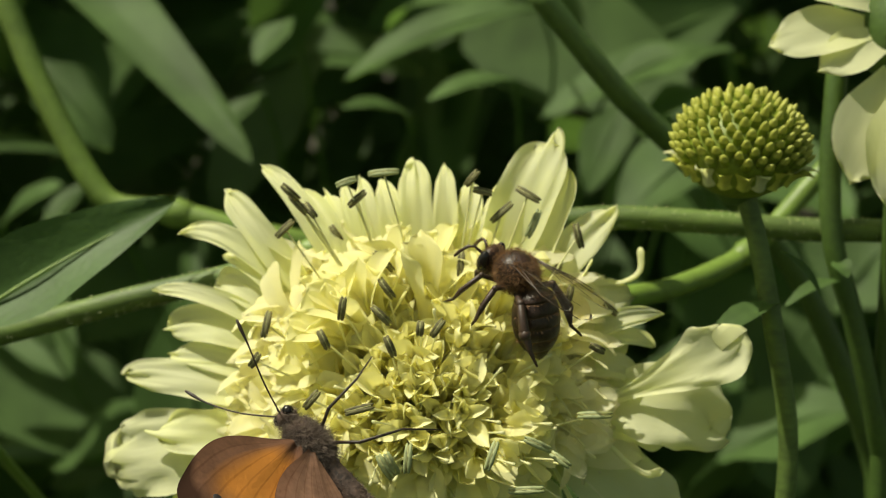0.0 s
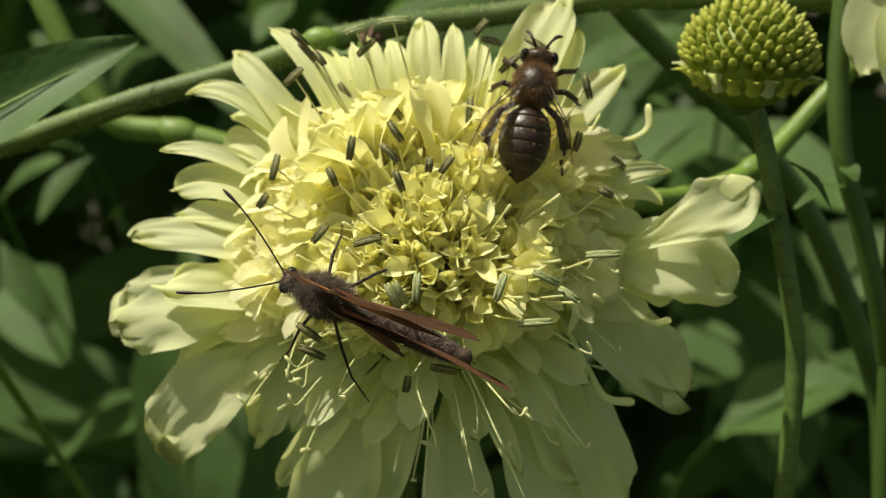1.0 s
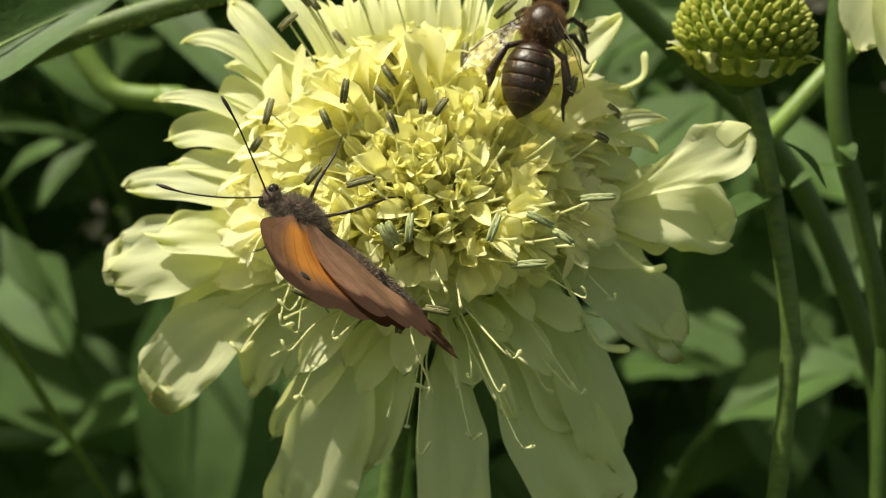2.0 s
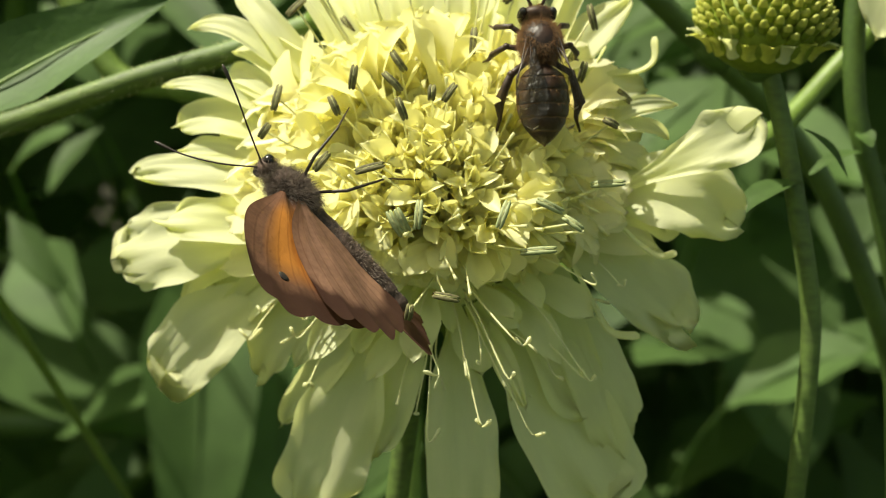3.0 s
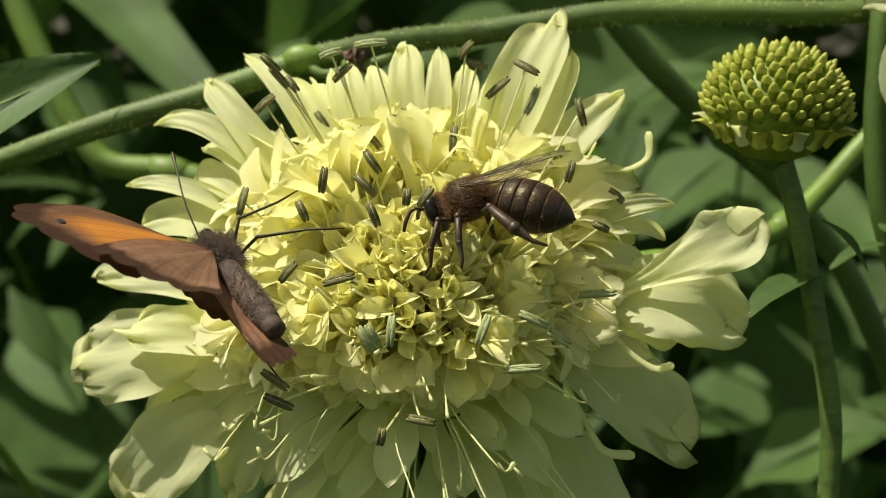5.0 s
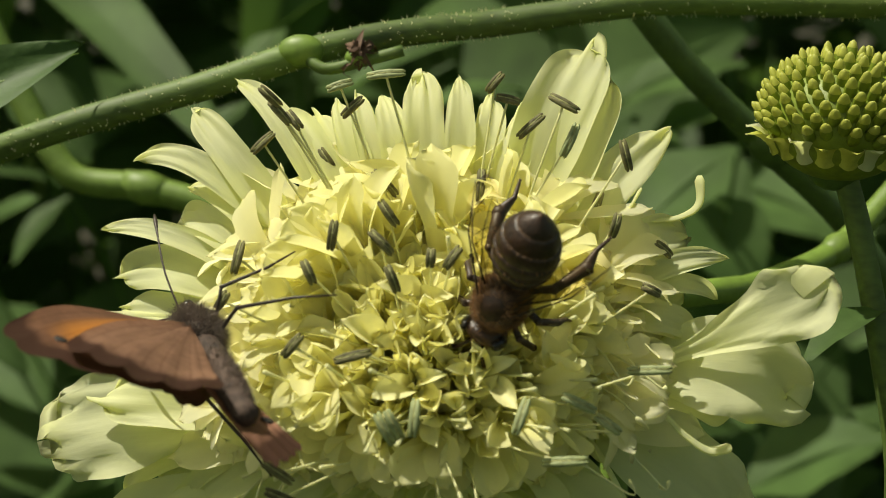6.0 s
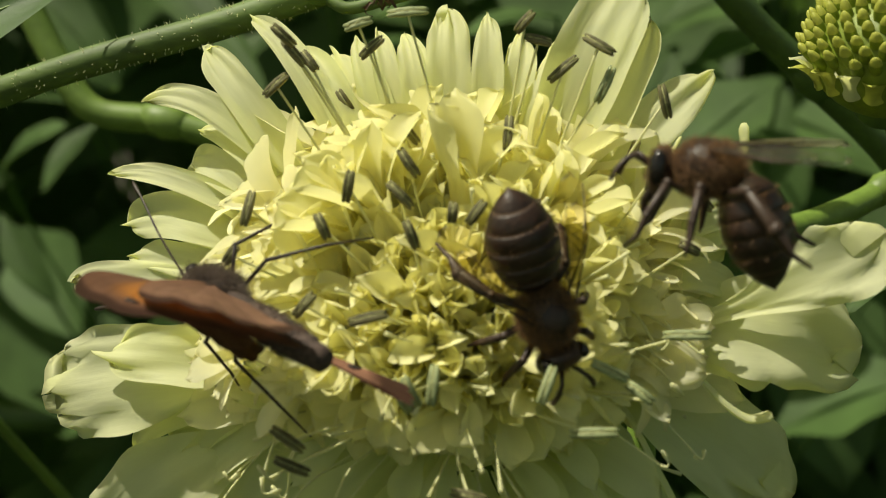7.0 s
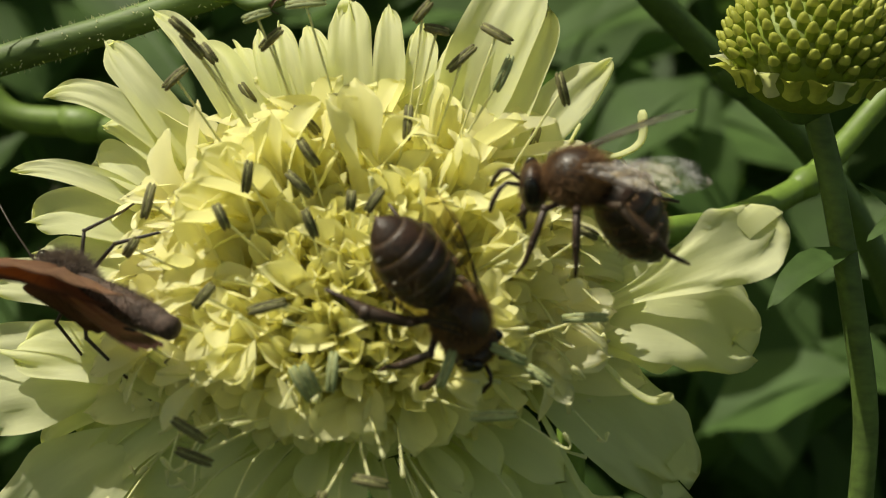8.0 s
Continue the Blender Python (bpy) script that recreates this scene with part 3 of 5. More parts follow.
    for k in range(total):
        ct = 1 - (k + 0.5) / total * 1.02
        a = k * 2.399963
        st = math.sqrt(max(0, 1 - ct * ct))
        side = u * math.cos(a) + w * math.sin(a)
        d = side * st + AXIS * ct
        d = (d + Vector([rnd.uniform(-0.08, 0.08) for _ in range(3)])).normalized()
        off = (d - HEART_WAY).length
        low = max(0.0, -d.z) + 0.35 * max(0.0, d.x - 0.25)
        if low > 0.44 or (low > 0.24 and rnd.random() < 0.45):
            continue
        name, me = ("hanging_floret", rnd.choice(hanging)) if d.z < -0.12 else ("young_floret", rnd.choice(young)) if off < 0.55 else ("floret", rnd.choice(middle)) if off < 0.85 + 0.1 * rnd.random() else ("long_floret", rnd.choice(outer))
        s = rnd.uniform(0.85, 1.2) * (1.0 - 0.42 * min(1, max(0, 0.05 - d.z) / 0.45))
        if d.z > 0.25 and off > 0.5:  # the upper florets stand taller
            s *= 1.0 + 0.28 * min(1.0, (d.z - 0.25) / 0.4)
        up = (d + Vector((0, 0, 0.12 * off))).normalized()
        inward = HEART_WAY - up * HEART_WAY.dot(up)
        m = local(d * DOME * 0.8 - AXIS * 0.1 + Vector((0, 0, 0.10)), inward if inward.length > 0.2 else up.orthogonal(), up)
        m = m @ Matrix.Rotation(rnd.uniform(-0.45, 0.45) if off > 0.5 else rnd.uniform(0, 6.28), 4, "Z") @ Matrix.Diagonal((s, s, s * rnd.uniform(0.88, 1.12), 1))
        piece(name, me, fl, m=m)
    # stamens
    dark, pale = anther_mesh("anther", ANTHER, 0.26), anther_mesh("anther", ANTHER_PALE, 0.26)
    for rows, me in ((STAMENS_TOP, dark), (STAMENS_MID, dark), (STAMENS_PALE, pale)):
        for x, y, z, lean, ln in rows:
            tip = Vector((x, y, z))
            root = (tip.normalized() + Vector([rnd.uniform(-0.12, 0.12) for _ in range(3)])).normalized() * 1.0
            mid = (tip + root) / 2 + Vector([rnd.uniform(-0.06, 0.06) for _ in range(3)])
            bm = bmesh.new()
            tube(bm, smooth_path([root, mid, tip], 5), 0.010, 6)
            st = part("stamen", bm, FILAMENT, fl)
            a = radians(lean)
            m = local(tip, (math.cos(a), rnd.uniform(-0.35, 0.35), math.sin(a)), (rnd.uniform(-0.3, 0.3), -1, 0.4))
            piece("anther", me, st, "dark olive anther" if me is dark else "pale green anther", m @ Matrix.Diagonal((ln / 0.26, 1, 1, 1)))
    # fine styles with pale knobs
    for k in range(60):
        a, th = rnd.uniform(0, 6.28), radians(rnd.uniform(15, 100))
        d = (u * math.cos(a) + w * math.sin(a)) * math.sin(th) + AXIS * math.cos(th)
        bm = bmesh.new()
        e = d * rnd.uniform(1.65, 2.0)
        pts = smooth_path([d * 0.85, d * 1.3 + Vector([rnd.uniform(-0.08, 0.08) for _ in range(3)]), e], 5)
        tube(bm, pts, [0.009] * (len(pts) - 2) + [0.012, 0.018], 6)
        part("style", bm, FILAMENT, fl)
    # loose curly styles with small split tips, low on the dome
    for k in range(26):
        a, th = rnd.uniform(math.pi + 0.1, 2 * math.pi + 0.35), radians(rnd.uniform(52, 96))
        d = (u * math.cos(a) + w * math.sin(a)) * math.sin(th) + AXIS * math.cos(th)
        drop = Vector((rnd.uniform(-0.15, 0.25), rnd.uniform(-0.1, 0.15), rnd.uniform(-0.4, 0.05)))
        e = d * rnd.uniform(1.75, 2.15) + drop
        hook = Vector((rnd.uniform(-0.14, 0.14), rnd.uniform(-0.06, 0.06), rnd.uniform(-0.05, 0.14)))
        bm = bmesh.new()
        pts = smooth_path([d * 1.0, d * 1.5 + Vector((0, 0, 0.06)), e, e + hook], 5)
        tube(bm, pts, [0.010] * (len(pts) - 4) + [0.014, 0.022, 0.026, 0.012], 6, 0.7)
        if k % 2:
            tube(bm, [e, e + Vector((-hook.z, hook.y, hook.x)) * 0.8], [0.014, 0.018], 6, 0.6)
        part("style", bm, FILAMENT, fl, "pale curled style")
    return fl


flower_head()


# ---- neighbours: bud, stems, leaves ----
def stem_thing(name, points, radius, mat, label, hairs=False, ends=None):
    base = Vector(points[0])
    st = thing(name, base, label, "stem")
    bm = bmesh.new()
    pts = smooth_path([Vector(p) - base for p in points], 8)
    k = len(pts)
    rad = [radius * (1 + 0.05 * noise.noise((i * 0.4, radius, 0))) for i in range(k)]
    if ends:
        rad = [r * (1 + (ends - 1) * i / k) for i, r in enumerate(rad)]
    tube(bm, pts, rad, 12)
    part("stalk", bm, mat, st)
    if hairs:
        rnd = random.Random(8)
        bm = bmesh.new()
        for _ in range(1500):
            i = rnd.randrange(k - 1)
            p = pts[i].lerp(pts[i + 1], rnd.random())
            d = (pts[i + 1] - pts[i]).normalized()
            o = d.orthogonal().normalized()
            o = Matrix.Rotation(rnd.uniform(0, 6.28), 3, d) @ o
            a = p + o * radius * 0.95
            tip = a + o * 0.04 + d * rnd.uniform(-0.02, 0.02)
            s = d * 0.006
            bm.faces.new([bm.verts.new(v) for v in (a - s, a + s, tip)])
        tagged(part("hairs", bm, FILAMENT, st, "short pale hairs"), "short pale hairs", kind="stuff")
    return st


def stalk_part(owner, base, points, radius, mat, label="green stalk"):
    bm = bmesh.new()
    tube(bm, smooth_path([Vector(p) - Vector(base) for p in points], 8), radius, 12)
    return part("stalk", bm, mat, owner, label)


def leaflet(owner, base, tip, width, face):
    """A small leaf on a stem, as a part of it."""
    o = owner.matrix_basis.inverted() @ VIEW
    base, tip = Vector(base), Vector(tip)
    bm = bmesh.new()
    blade(bm, (tip - base).length, width, 0.1, 0.1, 0.08, width, 8, 4, 0.3, 0.45, 0.6)
    return part("leaflet", bm, LEAF, owner, "narrow green leaflet", m=o @ local(base, tip - base, face))


def bud_head(center, axis, radius, name="scabious_bud"):
    """A closed scabious head: a dome of overlapping scales on a cup of sepals."""
    b = thing(name, center, "round yellow-green scabious bud with packed scales and pale sepals", "bud")
    axis = Vector(axis).normalized()
    u = axis.orthogonal().normalized()
    w = axis.cross(u)
    bm = bmesh.new()
    ball(bm, axis * 0.05, radius * 0.86, 20)
    for v in bm.verts:
        v.co -= axis * v.co.dot(axis) * 0.18
    part("core", bm, BUD, b)
    bm = bmesh.new()
    ball(bm, -axis * 0.42 * radius, radius * 0.36, 16)
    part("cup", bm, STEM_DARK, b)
    me = None
    rnd = random.Random(3)
    total = 190
    for k in range(total):
        ct = 1 - (k + 0.5) / total * 1.12
        a, st = k * 2.399963, math.sqrt(max(0, 1 - ct * ct))
        d = (u * math.cos(a) + w * math.sin(a)) * st + axis * ct
        if me is None:
            bm = bmesh.new()
            lathe(bm, [(-0.10, 0.045), (0.0, 0.070), (0.09, 0.066), (0.15, 0.042), (0.175, 0.010)], 8, 0.75)
            for f in bm.faces:
                f.material_index = 1 if f.calc_center_median().x > 0.10 else 0
            first = part("scale", bm, (BUD, BUD_TIP), b)
            me = first.data
            first.matrix_basis = local(d * radius * 0.80, d, u) @ Matrix.Diagonal((0.75, 0.75, 0.75, 1))
            continue
        q = d - axis * d.dot(axis) * 0.15
        piece("scale", me, b, m=local(q * radius * 0.84, d * 0.8 + axis * 0.75, d) @ Matrix.Diagonal((rnd.uniform(0.8, 1.1), 0.80, 0.80, 1)))
    for k in range(18):
        a = 2 * math.pi * (k + rnd.uniform(-0.2, 0.2)) / 18
        d = u * math.cos(a) + w * math.sin(a)
        bm = bmesh.new()
        blade(bm, radius * rnd.uniform(0.30, 0.46), radius * 0.34, 0.15, 0.3, 0.1, k, 6, 4, 0.6, 0.5, 0.2)
        part("sepal", bm, BUD_TIP if k % 3 else PETAL, b, m=local(d * radius * 0.74 - axis * radius * 0.40, d + axis * rnd.uniform(0.7, 1.5), axis - d * 0.8))
    return b



# seconds, sway to the right and up (cm)
STEM_SWAY = [(0, 0, -0.97), (0.2, 0, -1.13), (0.5, 0, -0.16), (0.8, 0, 0.31), (1, 0, -0.01), (1.2, 0, 0.11), (2.3, 0, 0.42), (2.5, 0, 0.1), (2.7, 0, -0.26), (2.9, 0, -0.46), (3.1, 0, -0.4), (3.3, 0, -0.05), (3.5, 0, 0), (3.8, 0, 0.01), (4.1, 0, 0.15), (4.5, 0, 0.03), (6.5, 0, 0.46), (7, 0, 0.35), (7.1, 0, 0.33), (8, 0, 0.33)]
LEAF_SWAY = [(0, 0.49, -0.47), (0.5, 0.22, -0.12), (1, 0.02, -0.1), (2.5, 0.05, 0.05), (2.9, 0.248, -0.35), (3.1, 0.31, -0.31), (3.3, 0.12, -0.17), (3.5, 0.0, 0.0), (4.5, -0.09, -0.04), (6.5, -0.01, 0.41), (8, -0.01, 0.41)]
BUD_SWAY = [(0, -0.1, 0.54), (0.5, 0.21, -0.05), (1, -0.09, 0.05), (2.5, -0.11, -0.37), (3, -0.01, -0.28), (3.5, 0.0, 0.0), (4, 0.05, -0.41), (4.5, 0.04, -0.21), (5.8, 0.16, -0.2), (6, 0.08, 0.03), (6.5, 0.06, 0.15), (7, 0.03, 0.11), (7.5, 0.08, -0.0), (8, 0.22, 0.03)]
SIDE_SWAY = [(0, -0.11, 0.37), (0.5, 0.16, -0.02), (1, -0.08, 0.09), (2.5, -0.09, -0.27), (3, -0.01, -0.2), (3.5, -0.0, -0.0), (4, 0.04, -0.29), (4.5, 0.03, -0.16), (5.8, 0.29, -0.18), (6, 0.22, 0.01), (6.5, 0.2, 0.12), (7, 0.18, 0.09), (7.5, 0.22, -0.01), (8, 0.34, 0.02)]

STEM_TURN = {0: 3.5, 0.2: 3.5, 0.5: 0.5}  # seconds, degrees by which it tips about PIVOT
PIVOT = Matrix.Translation((CM * -2.0, CM * 15.6, CM * 2.4))

# the long stem behind the head, with its node, side shoot and withered bud
long_stem = stem_thing("long_stem", [(-16, 28, -111), (-13, 18, -20), (-8.23, 16.50, 0.76), (-6.19, 16.00, 1.17), (-5.13, 15.80, 1.41), (-3.78, 15.60, 1.85), (-2.48, 15.60, 2.24), (-1.45, 15.60, 2.59), (-0.55, 15.80, 2.82), (0.31, 16.00, 2.96), (1.83, 16.00, 3.18), (2.96, 16.00, 3.20), (4.09, 16.00, 3.18), (5.20, 16.00, 3.22), (7.63, 16.50, 3.15)], 0.14, STEM, "long green hairy stem with a swollen node", True)
swaying = [(long_stem, STEM_SWAY)]


def shoot():
    base = Vector((-1.52, 15.50, 2.58))
    bm = bmesh.new()
    tube(bm, smooth_path([(0, 0, 0), Vector((-1.30, 15.40, 2.39)) - base, Vector((-0.98, 15.40, 2.45)) - base, Vector((-0.54, 15.40, 2.57)) - base], 5), 0.06, 8)
    sh = thing("withered_shoot", base, "short green side shoot with a withered brown bud", "shoot")
    part("stalk", bm, STEM, sh)
    rnd = random.Random(2)
    for k in range(34):
        bm = bmesh.new()
        d = Vector((rnd.uniform(-0.6, 1), rnd.uniform(-1, 1), rnd.uniform(-0.6, 0.8))).normalized()
        blade(bm, rnd.uniform(0.12, 0.26), rnd.uniform(0.04, 0.09), rnd.uniform(0.3, 0.8), 0.3, 0.4, k, 5, 3, 0.5, 0.5, 0.5, cm_pose(Vector((-0.98, 15.40, 2.50)) - base, d, (0, -1, 0.3)))
        part("dry_sepal", bm, TWIG, sh, "curled dry brown sepal")
    bm = bmesh.new()
    ball(bm, (0, 0, 0), 0.15, 14, (1.5, 0.95, 1.05))
    part("node", bm, STEM_FAR, sh, "pale swollen node")
    bm = bmesh.new()
    ball(bm, Vector((-0.98, 15.40, 2.50)) - base, 0.10, 12, (1.2, 1, 0.9))
    part("calyx", bm, STEM_FAR, sh)
    return sh


swaying.append((shoot(), STEM_SWAY))


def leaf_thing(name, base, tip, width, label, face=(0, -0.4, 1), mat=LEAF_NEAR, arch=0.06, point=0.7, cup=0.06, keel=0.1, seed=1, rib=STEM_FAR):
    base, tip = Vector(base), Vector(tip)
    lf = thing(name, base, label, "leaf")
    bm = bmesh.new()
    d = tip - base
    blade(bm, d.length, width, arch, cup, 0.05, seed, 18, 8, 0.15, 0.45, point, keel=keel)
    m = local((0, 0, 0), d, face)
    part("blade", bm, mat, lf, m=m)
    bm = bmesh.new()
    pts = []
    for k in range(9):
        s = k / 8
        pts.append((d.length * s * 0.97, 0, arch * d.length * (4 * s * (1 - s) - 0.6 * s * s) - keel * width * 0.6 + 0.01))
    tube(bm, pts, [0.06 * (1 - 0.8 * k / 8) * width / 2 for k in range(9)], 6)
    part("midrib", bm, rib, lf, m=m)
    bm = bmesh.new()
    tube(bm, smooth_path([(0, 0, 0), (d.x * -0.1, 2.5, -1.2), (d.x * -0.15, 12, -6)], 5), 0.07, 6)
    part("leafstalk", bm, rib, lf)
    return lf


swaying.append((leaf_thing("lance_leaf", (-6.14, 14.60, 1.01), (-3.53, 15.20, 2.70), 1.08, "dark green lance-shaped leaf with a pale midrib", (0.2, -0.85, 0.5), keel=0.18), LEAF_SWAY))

# the closed bud and its stalk
bud = bud_head((3.13, 14.04, 2.07), (0.05, -0.32, 1), 0.734)
swaying.append((bud, BUD_SWAY))
stalk_part(bud, (3.13, 14.04, 2.07), [(3.20, 14.11, 1.64), (3.34, 14.18, 1.18), (3.55, 14.26, 0.12), (3.72, 14.40, -0.95), (3.66, 14.69, -2.55), (3.60, 15.84, -5.62), (4.61, 21.60, -21.10), (5.2, 30.0, -115.5)], 0.104, STEM)
curved = stem_thing("curved_stem", [(2.52, 22.68, -117.5), (1.26, 16.38, -7.56), (1.39, 15.54, 0.51), (2.07, 15.79, 0.66), (2.82, 16.38, 0.76), (3.90, 17.22, 1.18), (4.79, 17.64, 2.02), (5.38, 17.64, 2.69), (5.96, 17.64, 3.53), (6.89, 18.06, 5.21)], 0.135, STEM_FAR, "bright green stem in a rising curve")
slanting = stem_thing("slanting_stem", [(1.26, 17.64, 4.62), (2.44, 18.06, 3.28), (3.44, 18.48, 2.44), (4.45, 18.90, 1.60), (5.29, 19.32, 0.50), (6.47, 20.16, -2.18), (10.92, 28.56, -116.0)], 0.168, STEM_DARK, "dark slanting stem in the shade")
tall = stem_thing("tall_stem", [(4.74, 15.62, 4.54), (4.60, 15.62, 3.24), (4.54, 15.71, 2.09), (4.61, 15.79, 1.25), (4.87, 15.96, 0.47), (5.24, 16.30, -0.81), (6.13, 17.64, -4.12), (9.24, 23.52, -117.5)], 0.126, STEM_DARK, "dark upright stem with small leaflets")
leaflet(tall, (4.69, 15.79, 0.86), (3.95, 15.46, 0.61), 0.235, (0, -0.4, 1))
leaflet(tall, (4.62, 15.79, 1.12), (4.71, 15.54, 0.91), 0.25, (0, -0.9, 0.4))
leaflet(bud, (3.59, 14.18, 1.04), (4.00, 13.97, 0.55), 0.15, (0, -0.4, 1))
leaflet(bud, (3.56, 14.18, 0.50), (2.70, 13.68, 0.09), 0.36, (0, -0.4, 1))
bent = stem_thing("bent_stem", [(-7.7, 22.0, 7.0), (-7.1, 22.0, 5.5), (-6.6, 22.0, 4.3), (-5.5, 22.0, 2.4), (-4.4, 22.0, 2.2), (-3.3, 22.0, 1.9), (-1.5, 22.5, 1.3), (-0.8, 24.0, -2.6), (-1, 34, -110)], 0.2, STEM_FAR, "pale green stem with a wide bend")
stem_thing("low_stem", [(-60, 80, -100), (-30.0, 66.0, -8.0), (-21.5, 66.0, -8.2), (-18.4, 66.0, -8.2), (-15.8, 68.0, -8.6), (-11.6, 77.0, -11.4)], 0.70, STEM_DARK, "thick green stem lying low among the leaves")


def node_ring(owner, base, at, way, r, mat):
    """The swollen joint of a stem."""
    bm = bmesh.new()
    lathe(bm, [(-1.6 * r, r * 0.98), (-0.7 * r, r * 1.12), (0, r * 1.3), (0.8 * r, r * 1.15), (1.6 * r, r * 0.98)], 12)
    part("joint", bm, mat, owner, "pale swollen joint", m=local(Vector(at) - Vector(base), way, (0, -1, 0.2)))


def second_flower():
    base = Vector((5.24, 14.78, 3.62))
    fl = thing("neighbour_flower", base, "pale cream scabious flower near the closed bud", "flower")
    bm = bmesh.new()
    ball(bm, (0, 0, 0), 0.67, 16)
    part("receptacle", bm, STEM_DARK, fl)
    rows = [(-1.9, -0.3, -0.20, 0.75), (-1.75, -0.2, 0.75, 0.8), (-1.35, -0.5, -0.55, 0.62), (-1.7, 0.1, 1.6, 0.8), (-1.0, -0.6, -1.9, 1.0), (-0.5, -0.8, -2.3, 1.1), (0.3, -0.7, -2.2, 1.1), (1.2, -0.4, -1.7, 1), (1.9, 0, -0.6, 0.9), (1.8, 0.2, 0.7, 0.9), (0.9, 0.2, 1.8, 0.9), (-0.5, 0.2, 2.0, 0.9)]
    for n, (x, y, z, w) in enumerate(rows):
        d = Vector((x, y, z)) * 0.84
        bm = bmesh.new()
        blade(bm, d.length * 0.85, w * 0.84, 0.1, 0.1, 0.1, 300 + n, 12, 8, 0.3, 0.66)
        part("petal", bm, PETAL, fl, m=local(d * 0.2, d, (0, -1, 0.5)))
    bm = bmesh.new()
    tube(bm, smooth_path([(0, 0.5, -0.5), (0.1, 1.5, -4), (0.5, 5, -20), (1, 28, -112)], 8), 0.12, 10)
    part("stem", bm, STEM_DARK, fl)
    return fl


node_ring(slanting, (1.26, 17.64, 4.62), (3.44, 18.48, 2.44), (2.4, 1.0, -2.0), 0.168, STEM_DARK)
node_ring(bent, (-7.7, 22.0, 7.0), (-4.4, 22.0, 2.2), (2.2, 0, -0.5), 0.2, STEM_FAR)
node_ring(curved, (2.52, 22.68, -117.5), (3.90, 17.22, 1.18), (2.34, 1.5, 1.49), 0.135, STEM_FAR)
for ob in (curved, slanting, tall, second_flower()):
    swaying.append((ob, SIDE_SWAY))

AWAY = 2.0  # how much further off the bed behind begins

